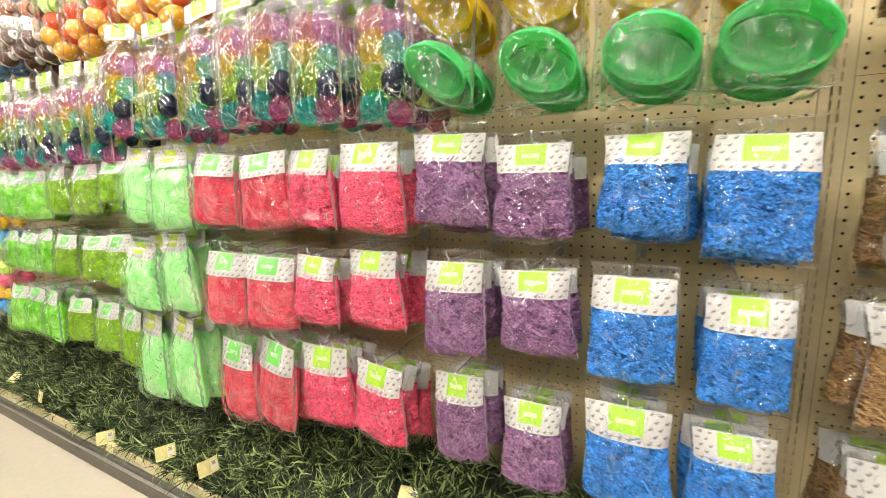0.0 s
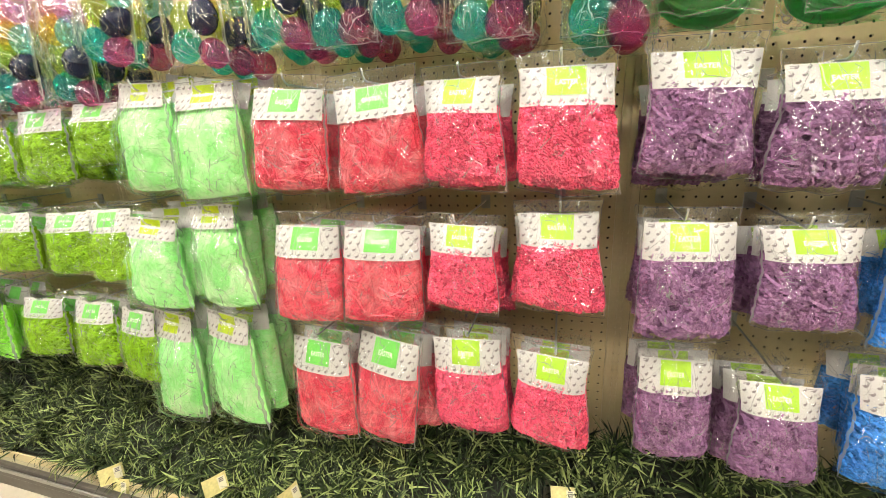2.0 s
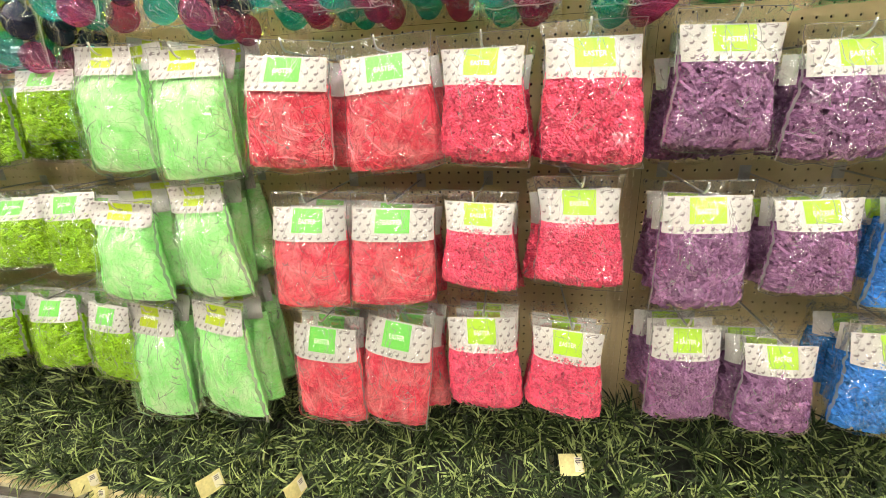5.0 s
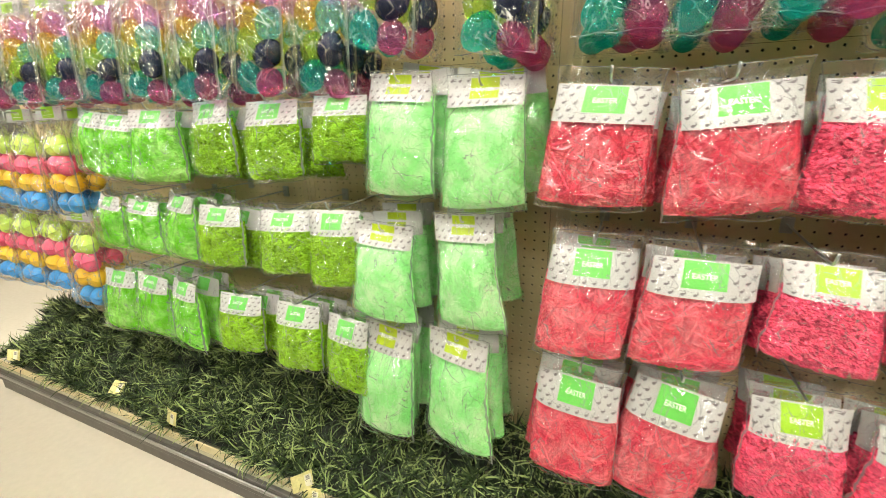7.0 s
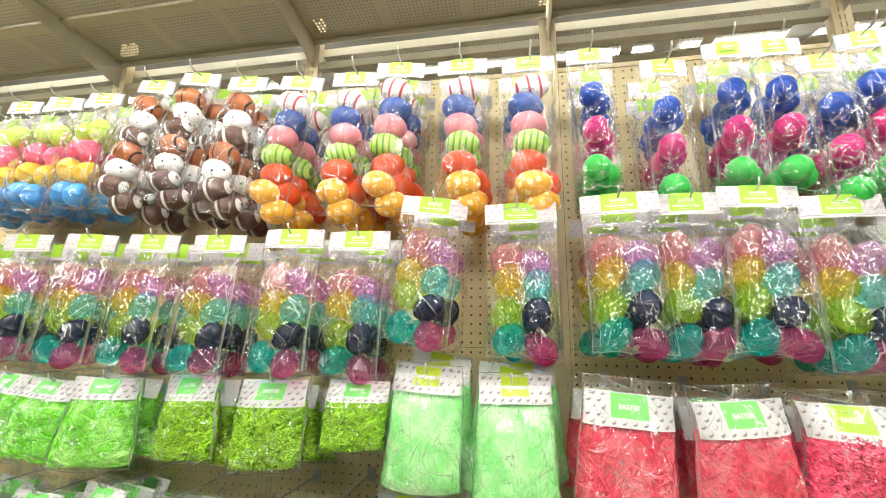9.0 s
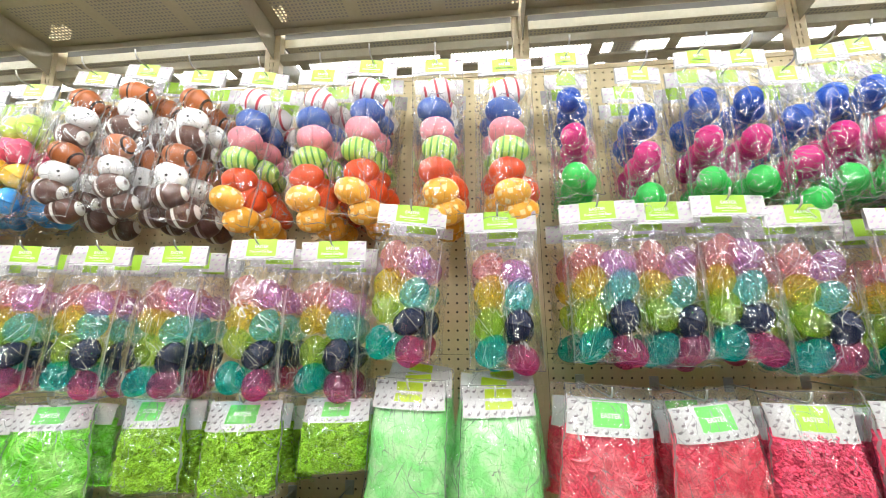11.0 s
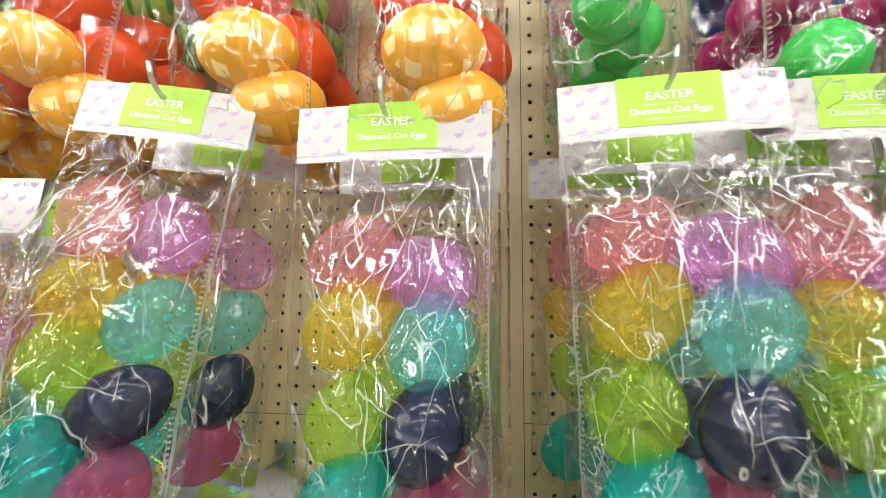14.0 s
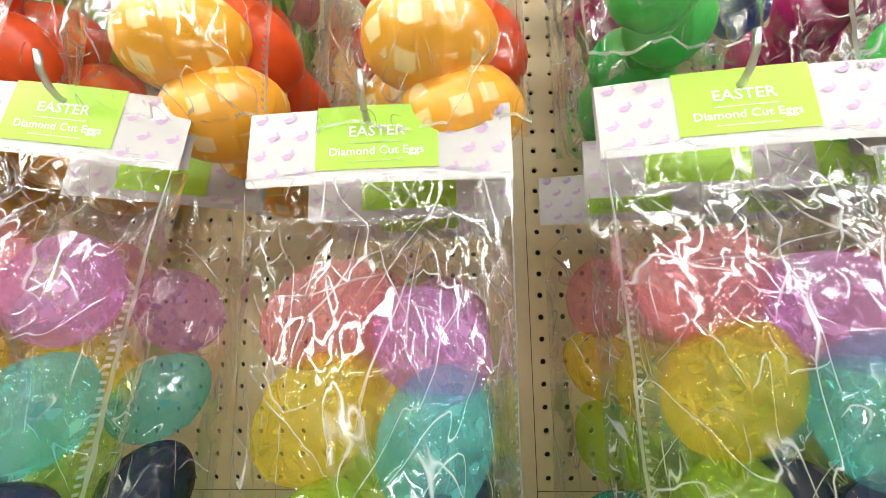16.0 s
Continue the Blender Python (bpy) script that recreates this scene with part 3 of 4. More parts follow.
# ---- price tags in the grass ----
def price_tag(x, z, yaw, lean, wide=0.062, tall=0.05, y=-0.36, m="tag"):
    v, f = [], []
    for i in range(5):
        u = i / 4 - 0.5
        for zz in (0, tall):
            v.append((u * wide, -0.004 * math.cos(u * 3.1), zz))
    f = [(2 * i, 2 * i + 2, 2 * i + 3, 2 * i + 1) for i in range(4)]
    n = len(v)
    v += [(a, b + 0.0008, c) for a, b, c in v]
    f += [tuple(n + k for k in reversed(q)) for q in f]
    t = thing("price_tag", "curled yellow paper price tag stuck in the grass", "price tag", "price tags", m=pose(x, y, z, lean, 0, yaw))
    part("paper", mesh("paper", v, f, M[m], True), t)
    part("strip", boxes("strip", [(wide * 0.1, wide * 0.42, -0.0062, -0.0052, tall * 0.15, tall * 0.85)], M["tag_pale"]), t, "paler printed strip")
    part("printed_bars", boxes("printed_bars", [(wide * 0.16, wide * 0.34, -0.0068, -0.0063, tall * k, tall * (k + 0.06)) for k in (0.55, 0.64, 0.73)], M["grey_print"]), t)


for x, y, z, yaw, lean in ((0.70, -0.235, 0.262, 8, -50), (-0.614, -0.375, 0.115, 5, -15), (-0.235, -0.36, 0.20, 60, -20), (0.015, -0.36, 0.225, 75, -15),
                          (-1.59, -0.35, 0.205, 10, -50), (-1.247, -0.36, 0.185, -8, -15), (-2.34, -0.36, 0.18, 20, -20), (-0.64, -0.37, 0.15, 55, -20), (-1.84, -0.375, 0.10, 10, -45)):
    price_tag(x, z, yaw, lean, y=y)


# ---- wire hooks ----
hv, hf = tube([(0, 0.003, 0.0), (0, -0.05, 0.0), (0, -0.20, -0.003), (0, -0.272, -0.003), (0, -0.279, 0.001), (0, -0.285, 0.008), (0, -0.288, 0.019)], 0.0022)
hook_rod = mesh("rod", hv, hf, M["steel"], True)
hook_plate = rounded("backplate", -0.012, 0.012, -0.004, 0.0, -0.02, 0.016, M["steel"], 0.0015)


def hook(x, z):
    h = thing("peg_hook", "straight steel wire peg hook with an upturned tip", "peg hook", "peg hooks", m=pose(x, 0, z, 0, 0, rng.uniform(-2, 2)))
    part("rod", hook_rod, h)
    part("backplate", hook_plate, h)


# ---- printed card details ----
def rabbit(cx, cz, s, y, flip):
    vs, fs = [], []
    for ox, oz, rx, rz, tilt in ((0, 0, 1.0, 0.6, 0.1), (0.95, 0.5, 0.42, 0.36, 0), (0.72, 1.05, 0.15, 0.5, 0.35), (1.0, 1.08, 0.13, 0.48, -0.1), (-1.05, 0.0, 0.25, 0.22, 0), (-0.25, -0.55, 0.75, 0.2, 0)):
        o = len(vs)
        for k in range(8):
            a = 2 * math.pi * k / 8
            px, pz = rx * math.cos(a), rz * math.sin(a)
            qx, qz = px * math.cos(tilt) - pz * math.sin(tilt), px * math.sin(tilt) + pz * math.cos(tilt)
            vs.append((cx + flip * s * (ox + qx), y - 0.00002 * len(fs), cz + s * (oz + qz)))
        fs.append(tuple(range(o, o + 8)) if flip > 0 else tuple(reversed(range(o, o + 8))))
    return vs, fs


def rabbits(w, z0, z1, gap, s, y, hole):
    """Staggered rabbit print over a card, left out where the label is."""
    vs, fs = [], []
    rows = max(2, int((z1 - z0) / gap))
    for r in range(rows):
        z = z0 + (r + 0.5) * (z1 - z0) / rows
        n = int(w / (gap * 1.5))
        for c in range(n + 1):
            x = -w / 2 + (c + (0.3 if r % 2 else 0.75)) * w / (n + 0.6)
            if abs(x) > w / 2 - s * 1.6 or (abs(x) < hole[0] + s * 1.4 and hole[1] - s < z < hole[2] + s):
                continue
            v, f = rabbit(x, z, s, y, 1)
            fs += [tuple(i + len(vs) for i in q) for q in f]
            vs += v
    return vs, fs


def bent_card(w, z0, z1, depth, bow, n=10):
    """A card folded over the bag's top: a bowed front leaf, a back leaf and the fold."""
    vs, fs = [], []
    rows = ((-depth, z0), (-depth * 0.9, (z0 + z1) / 2), (-depth * 0.6, z1 - 0.002), (0, z1), (depth * 0.6, z1 - 0.002), (depth * 0.9, z0 + 0.004))
    for y, z in rows:
        for i in range(n + 1):
            u = 2 * i / n - 1
            vs.append((u * w / 2, y - bow * (1 - u * u), z))
    for r in range(len(rows) - 1):
        for i in range(n):
            a = r * (n + 1) + i
            fs.append((a, a + 1, a + n + 2, a + n + 1))
    return vs, fs


# ---- shred bags ----
BW, BH, TOPZ = 0.18, 0.25, 0.014


def swell(u, v):
    """Thickness of a filled bag, 0 to 1, across u in -1..1 and down v in 0..1."""
    t = min(1, max(0, (v - 0.1) / 0.32)) ** 0.8
    t *= min(1, max(0, (0.985 - v) / 0.12)) ** 0.5
    return t * max(0.0, 1 - abs(u) ** 3.2) ** 0.55


def bag_film(seed, w, h, d, top, streak, nx=40, nz=52, sw=swell, waist=0.05, creases=0, hem=0.988):
    """Clear film round a filled bag: a creased front sheet, a plainer back sheet, flat seams, sharp folds."""
    vs, fs = [], []
    a = w / 0.18
    hk = h / 0.25

    def spot(u, v, side):
        s = sw(u, v)
        fold = max(0, ridge(Vector((u * a * (4.6 - 1.8 * v) + seed * 3.1, v * 1.1 * hk, seed + side)))) ** 3
        slant = max(0, ridge(Vector(((u * a + 1.1 * v) * 2.9, (u * a - v) * 1.0 + seed, seed * 1.7)))) ** 4
        cross = max(0, ridge(Vector(((u * a - 0.8 * v) * 3.3 + 9, (u * a + v) * 0.9, seed * 2.3 + 4)))) ** 4
        tiny = max(0, ridge(Vector((u * a * 9 + seed, v * 9 * hk, seed)))) ** 2
        x = u * w / 2 * (1 - waist * (0.5 + 0.5 * noise.noise(Vector((v * 4, seed, side)))) * math.sin(math.pi * v))
        x += (0.004 if sw is swell else 0.0022) * noise.noise(Vector((v * (9 if sw is swell else 5), u * 2, seed + 5)))
        fl = 1 - abs(u) ** 8
        y = side * (d / 2 * s + 0.0068 + (streak * fold * (1.1 - 0.6 * v) + streak * 0.85 * (slant + cross) + 0.0028 * tiny) * fl * (0.35 + 0.65 * s))
        if abs(u) > 0.88 and side < 0 and sw is swell:
            y += 0.0016 * math.sin(v * 55 * hk + seed + 3 * noise.noise(Vector((v * 5, seed, 2)))) * (abs(u) - 0.84) / 0.12
        if v > 0.95 or v < 0.08:
            y += 0.006 * noise.noise(Vector((u * 4, seed, 1)))
        return x, y, top - v * h + (0.008 * noise.noise(Vector((u * 2, seed * 2.2, 4))) if v > 0.9 else 0)

    for side in (-1, 1):
        o = len(vs)
        ax, az = (nx, nz) if side < 0 else (14, 16)
        vs += [spot(2 * i / ax - 1, j / az, side) for j in range(az + 1) for i in range(ax + 1)]
        for j in range(az):
            for i in range(ax):
                k = o + j * (ax + 1) + i
                q = (k, k + ax + 1, k + ax + 2, k + 1)
                fs.append(q if side < 0 else tuple(reversed(q)))
    if not creases:
        return vs, fs
    # Separate pale strips added along hems and folds for their bright lines.
    vs, fs = [], []
    r = random.Random(int(seed * 17) + 3)
    hems = [[(sg * (hem + 0.002 * math.sin(k * 1.3 + seed)), k / 40), (sg * 1.0, k / 40)] for sg in (-1, 1) for k in range(41)]
    if sw is not swell:
        hems = [[(sg * 0.988, k / 40), (sg * 1.0, k / 40)] for sg in (-1, 1) for k in range(41)]
        for sg in (-1, 1):
            for k in range(18, 70):
                o = len(vs)
                for u, v in ((0.966, k / 71), (0.984, k / 71), (0.984, k / 71 + 0.006), (0.966, k / 71 + 0.006)):
                    x, y, z = spot(sg * u, v, -1)
                    vs.append((x, y - 0.0006, z))
                fs.append((o, o + 1, o + 2, o + 3))
    base = len(vs)
    hems += [[(k / 20 - 1, v0), (k / 20 - 1, v0 + 0.005)] for v0 in (0.0, 0.992) for k in range(41)]
    for k, pair in enumerate(hems):
        for u, v in pair:
            x, y, z = spot(u, v, -1)
            vs.append((x, y - 0.0006 + r.uniform(-0.0012, 0.0004), z))
        if k % 41:
            fs.append((base + 2 * k - 2, base + 2 * k - 1, base + 2 * k + 1, base + 2 * k))
    for c in range(creases):
        if c % 2:
            u, v, ang = r.uniform(-0.5, 0.5), r.uniform(0.05, 0.2), math.pi / 2 + r.gauss(0, 0.35)
        else:
            u, v, ang = r.uniform(-0.9, 0.9), r.uniform(0.12, 0.85), r.uniform(0, math.pi)
        run, n = r.uniform(0.02, 0.06) * (1.7 if c % 2 else 1), 9
        half, lift, kink = r.uniform(0.00025, 0.0007), r.uniform(0.0006, 0.0016), r.randrange(2, 8)
        o = len(vs)
        for k in range(n + 1):
            if not (-0.96 < u < 0.96 and 0.03 < v < 0.97):
                break
            x, y, z = spot(u, v, -1)
            e = math.sin(math.pi * min(1, (k + 0.25) / n))
            px, pz = -math.sin(ang) * half * e, math.cos(ang) * half * e
            vs += [(x - px, y + 0.0003, z + pz), (x, y - lift * e - 0.0002, z), (x + px, y + 0.0003, z - pz)]
            u += math.cos(ang) * run / n / (w / 2)
            v += math.sin(ang) * run / n / h
            ang += r.gauss(0, 0.7) if k == kink else r.gauss(0, 0.03)
        m = (len(vs) - o) // 3
        for k in range(m - 1):
            q = o + 3 * k
            fs += [(q, q + 1, q + 4, q + 3), (q + 1, q + 2, q + 5, q + 4)]
    return vs, fs


def fill_mass(seed, w, h, d, top, v0, nx=16, nz=14):
    vs, fs = [], []
    for side in (-1, 1):
        o = len(vs)
        for j in range(nz + 1):
            v = v0 + (0.955 - v0) * j / nz
            for i in range(nx + 1):
                u = 2 * i / nx - 1
                e = min(1.0, j / 2) * min(1.0, (nz - j) / 1.5) if v0 > 0.2 else 1
                y = side * (d / 2 * swell(u, v) * (0.25 + 0.75 * e) - 0.002 + 0.002 * noise.noise(Vector((u * 4, v * 8, seed + side))))
                vs.append((u * w / 2 * 0.955, y, top - v * h))
        for j in range(nz):
            for i in range(nx):
                a = o + j * (nx + 1) + i
                q = (a, a + nx + 1, a + nx + 2, a + 1)
                fs.append(q if side < 0 else tuple(reversed(q)))
    return vs, fs


def shreds(seed, w, h, d, top, v0, count, length, width, zig, curl):
    """Strips lying against the inside of the film: pleated paper where zig is set, else long ribbons."""
    r = random.Random(seed)
    vs, fs = [], []
    n = 8 if zig else 6
    for c in range(count):
        u, v = r.uniform(-0.97, 0.97), r.uniform(v0 + 0.01, 0.945)
        if r.random() < 0.15:
            u = math.copysign(r.uniform(0.86, 0.98), u)
        L = length * r.uniform(0.6, 1.3)
        a = r.uniform(0, 2 * math.pi)
        wd = width * r.uniform(0.75, 1.15)
        off = r.uniform(-0.001, 0.0085) if zig else r.uniform(0.0, 0.004)
        tw = r.uniform(-0.8, 0.8)
        bend = r.uniform(-curl, curl)
        o = len(vs)
        px, pz = u * w / 2 * 0.94 - math.cos(a) * L / 2, top - v * h - math.sin(a) * L / 2
        for k in range(n + 1):
            uu = max(-1, min(1, px / (w / 2 * 0.955)))
            vv = max(v0, min(0.955, (top - pz) / h))
            y = -(d / 2 * swell(uu, vv)) - off - (zig if k % 2 else 0)
            nx_, nz_ = -math.sin(a) * wd / 2, math.cos(a) * wd / 2
            dy = wd * 0.5 * math.sin(tw)
            cx = max(-w / 2 * 0.965, min(w / 2 * 0.965, px))
            cz = max(top - h * 0.957, min(top - v0 * h, pz))
            vs += [(cx - nx_, y - dy, cz - nz_), (cx + nx_, y + dy, cz + nz_)]
            px += math.cos(a) * L / n
            pz += math.sin(a) * L / n
            a += bend * 0.6 + r.uniform(-curl, curl) * 0.5
        for k in range(n):
            fs.append((o + 2 * k, o + 2 * k + 1, o + 2 * k + 3, o + 2 * k + 2))
    return vs, fs


def band(w, h, d, top, v0, v1, wide, off, n=12, rows=6):
    """A printed band that follows the front of the bag."""
    vs, fs = [], []
    for j in range(rows + 1):
        v = v0 + (v1 - v0) * j / rows
        for i in range(n + 1):
            u = (2 * i / n - 1) * wide
            vs.append((u * w / 2, -(d / 2 * swell(u, v)) - off, top - v * h))
    for j in range(rows):
        for i in range(n):
            a = j * (n + 1) + i
            fs.append((a, a + n + 1, a + n + 2, a + 1))
    return vs, fs


def wrap(vs, w, h, d, top, off):
    """Lays flat print on the front of the bag."""
    return [(x, -(d / 2 * swell(max(-1, min(1, x / (w / 2))), (top - z) / h)) - off, z) for x, y, z in vs]


def slump(vs, seed, flare=0.0):
    """Pulls a bag out of square: a narrowed waist, a leaning body, one corner lower than the other."""
    r = random.Random(seed)
    a, b, c, e, g = r.uniform(-0.12, 0.12), r.uniform(-0.06, 0.06), r.uniform(0.02, 0.08), r.uniform(-0.09, 0.09), r.uniform(0, 6)
    sag = r.uniform(0.01, 0.035)
    out = []
    for x, y, z in vs:
        v = min(1.0, max(0.0, (TOPZ - z) / BH))
        k = 1 - c * math.sin(math.pi * min(1, v * 1.15)) + 0.035 * math.sin(7 * v + g) + flare * (v - 0.45)
        z -= sag * BH * v ** 3 * (1 - (2 * x / BW) ** 2)
        out.append((x * k + a * BH * 0.5 * v * v + b * BH * 0.2 * math.sin(3 * v), y - 0.006 * v, z + e * x * v + 0.15 * e * x))
    return out


KIND = {  # shred, thick, band from/to, shred count, length, width, pleat, curl, label print, flare
    "pink": ("pink", 0.068, 0.11, 0.39, 760, 0.027, 0.0054, 0.0020, 0.3, "lime", 0.05),
    "purple": ("purple", 0.064, 0.11, 0.37, 440, 0.040, 0.0058, 0.0019, 0.35, "lime", 0.05),
    "blue": ("blue", 0.068, 0.11, 0.37, 560, 0.030, 0.0056, 0.0020, 0.3, "lime", 0.05),
    "tan": ("tan", 0.060, 0.11, 0.37, 900, 0.020, 0.0030, 0.0016, 0.4, "lime", 0.05),
    "green": ("green", 0.068, 0.09, 0.36, 620, 0.028, 0.0050, 0.0018, 0.3, "leaf", 0.04),
    "rose": ("rose", 0.068, 0.12, 0.38, 520, 0.055, 0.0030, 0.0, 0.3, "leaf", 0.08),
    "bright": ("bright", 0.074, 0.08, 0.30, 480, 0.060, 0.0026, 0.0, 0.3, "leaf", 0.15),
    "mint": ("mint", 0.092, 0.02, 0.23, 520, 0.026, 0.0010, 0.0, 0.6, "olive", 0.16),
}
LABELS = {
    "pink": "clear bag of pink crinkled paper shred with a printed band",
    "purple": "clear bag of purple crinkled paper shred with a printed band",
    "blue": "clear bag of blue crinkled paper shred with a printed band",
    "tan": "clear bag of tan crinkled paper shred with a printed band",
    "green": "clear bag of grass-green paper shred with a printed band",
    "rose": "shiny clear bag of pink cellophane grass with a printed band",
    "bright": "shiny clear bag of bright green cellophane grass",
    "mint": "plump clear bag of pale mint cellophane grass, white header",
}
easter_small = words("EASTER", 0.0125, M["white_print"], "lettering")
masters = {}


def shred_bag(kind, var, lite, m):
    key = (kind, var, lite)
    if key in masters:
        return copy_thing(masters[key], m)
    col, d, b0, b1, cnt, L, wd, zig, curl, lab, flare = KIND[kind]
    seed = var * 13 + len(kind) * 5 + ord(kind[0])
    bag = thing("shred_bag", LABELS[kind], "shred bag", "bags of shred on hooks", m=m)
    full = masters.get((kind, var, False))
    if full:
        src = {o.name.split(".")[0]: o.data for o in full.children}
    else:
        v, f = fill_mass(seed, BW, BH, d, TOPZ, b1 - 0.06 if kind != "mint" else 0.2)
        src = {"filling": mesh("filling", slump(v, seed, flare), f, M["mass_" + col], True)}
        v, f = shreds(seed, BW, BH, d, TOPZ, b1 - 0.05 if kind != "mint" else 0.21, cnt, L, wd, zig, curl)
        src["shred_layer"] = mesh("shred_layer", slump(v, seed, flare), f, M["shred_" + col])
        v, f = bag_film(seed, BW * 1.01, BH * 1.01, d + 0.018, TOPZ, 0.010 if kind in CELLO else 0.007)
        src["film"] = mesh("film", slump(v, seed, flare), f, M["film"], True)
        v, f = band(BW, BH, d, TOPZ, b0, b1, 0.955, 0.0092)
        src["band"] = mesh("band", slump(v, seed, flare), f, M["card"], True)
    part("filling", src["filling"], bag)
    tagged(part("shred_layer", src["shred_layer"], bag, "loose curled strips"), kind="stuff")
    bnd = part("band", src["band"], bag, "white paper band with small rabbit print")
    lw = 0.036 if kind != "mint" else 0.033
    lz0, lz1 = b0 + 0.01, b0 + (b1 - b0) * 0.74
    v, f = band(BW, BH, d, TOPZ, lz0, lz1, lw * 2 / BW, 0.0098, 4, 4)
    part("label", mesh("label", slump(v, seed, flare), f, M[lab], True), bnd, "plain green printed label")
    if not lite:
        v, f = rabbits(BW * 0.94, TOPZ - b1 * BH, TOPZ - b0 * BH, 0.0128, 0.0036, 0, (lw, TOPZ - lz1 * BH, TOPZ - lz0 * BH))
        for bx, bz in ((0.30, 0.0045), (0.33, 0.0080), (-0.44, 0.0045), (-0.44, 0.0075)):
            o = len(v)
            zz = TOPZ - b0 * BH - bz
            v += [(bx * BW, 0, zz), (bx * BW + 0.011, 0, zz), (bx * BW + 0.011, 0, zz + 0.0014), (bx * BW, 0, zz + 0.0014)]
            f.append((o, o + 1, o + 2, o + 3))
        part("rabbit_print", mesh("rabbit_print", slump(wrap(v, BW, BH, d, TOPZ, 0.0096), seed, flare), f, M["grey_print"]), bnd)["kind"] = "stuff"
        zt = TOPZ - (lz0 + (lz1 - lz0) * 0.55) * BH
        tv = wrap([(p.co.x, 0, p.co.z + zt) for p in easter_small.vertices], BW, BH, d, TOPZ, 0.0102)
        part("lettering", mesh("lettering", slump(tv, seed, flare), [tuple(p.vertices) for p in easter_small.polygons], M["white_print"]), bnd)
    film = part("film", src["film"], bag, "crumpled clear plastic film")
    if not lite:
        v, f = bag_film(seed, BW * 1.01, BH * 1.01, d + 0.018, TOPZ, 0.010 if kind in CELLO else 0.007, creases=16)
        tagged(part("fold", mesh("fold", slump(v, seed, flare), f, M["fold"], True), film, "sharp folds with glints whitened into their colour"), kind="stuff")
    masters[key] = bag
    return bag


def hang_shred(kind, x, top, bottom, w, deep=3, yaw=0.0, tilt=0.0):
    hook(x, top - 0.018)
    sx, sz = w / BW, (top - bottom) / BH
    up, swing = (0.014, 11) if kind == "mint" else (-0.008, 5) if kind in CELLO else (-0.013, 2)
    for k in range(deep):
        j = 0.0 if k == 0 else 1.0
        m = pose(x + j * rng.uniform(-0.012, 0.016), FRONT + 0.006 + k * 0.066, top - TOPZ * sz + up * k + j * rng.uniform(-0.01, 0.006),
                 rng.uniform(-3, 1), tilt + (rng.uniform(-swing, swing) if k else rng.uniform(-1.5, 1.5)), yaw * (1 if k == 0 else 0.6) + rng.uniform(-3, 3)) @ Matrix.Diagonal((sx, 0.95, sz, 1))
        shred_bag(kind, rng.randrange(4) if k == 0 else rng.randrange(2), k > 0, m)


ROW_TOP = (("bright", -1.434, 1.262, 1.045, 0.150), ("bright", -1.300, 1.250, 1.034, 0.175), ("bright", -1.135, 1.262, 1.028, 0.190), ("green", -0.887, 1.278, 1.060, 0.165),
           ("green", -0.670, 1.272, 1.057, 0.180), ("green", -0.463, 1.274, 1.084, 0.150), ("mint", -0.306, 1.300, 1.036, 0.172), ("mint", -0.120, 1.285, 1.018, 0.174),
           ("rose", 0.106, 1.283, 1.039, 0.190), ("rose", 0.296, 1.277, 1.036, 0.190), ("pink", 0.480, 1.273, 1.050, 0.168), ("pink", 0.667, 1.281, 1.040, 0.182),
           ("purple", 0.879, 1.285, 1.065, 0.170), ("purple", 1.060, 1.253, 1.043, 0.158), ("blue", 1.262, 1.258, 1.058, 0.146), ("blue", 1.432, 1.248, 1.025, 0.148),
           ("tan", 1.655, 1.260, 1.030, 0.170), ("tan", 1.850, 1.260, 1.050, 0.170),
           ("tan", 1.660, 1.640, 1.400, 0.175), ("tan", 1.860, 1.640, 1.400, 0.170))
ROW_MID = (("bright", -1.444, 0.993, 0.765, 0.150), ("bright", -1.270, 0.985, 0.769, 0.180), ("bright", -1.080, 1.015, 0.780, 0.150), ("green", -0.920, 0.994, 0.758, 0.180),
           ("green", -0.673, 0.997, 0.770, 0.176), ("green", -0.515, 1.012, 0.752, 0.176), ("mint", -0.372, 0.972, 0.720, 0.165), ("mint", -0.166, 1.010, 0.740, 0.165),
           ("rose", 0.107, 0.991, 0.722, 0.176), ("rose", 0.295, 0.988, 0.730, 0.184), ("pink", 0.472, 0.993, 0.765, 0.166), ("pink", 0.660, 1.022, 0.776, 0.178),
           ("purple", 0.886, 1.010, 0.763, 0.160), ("purple", 1.064, 1.000, 0.774, 0.160), ("blue", 1.254, 1.004, 0.774, 0.160), ("blue", 1.432, 0.988, 0.741, 0.154),
           ("tan", 1.655, 0.990, 0.760, 0.170), ("tan", 1.880, 0.990, 0.760, 0.170))
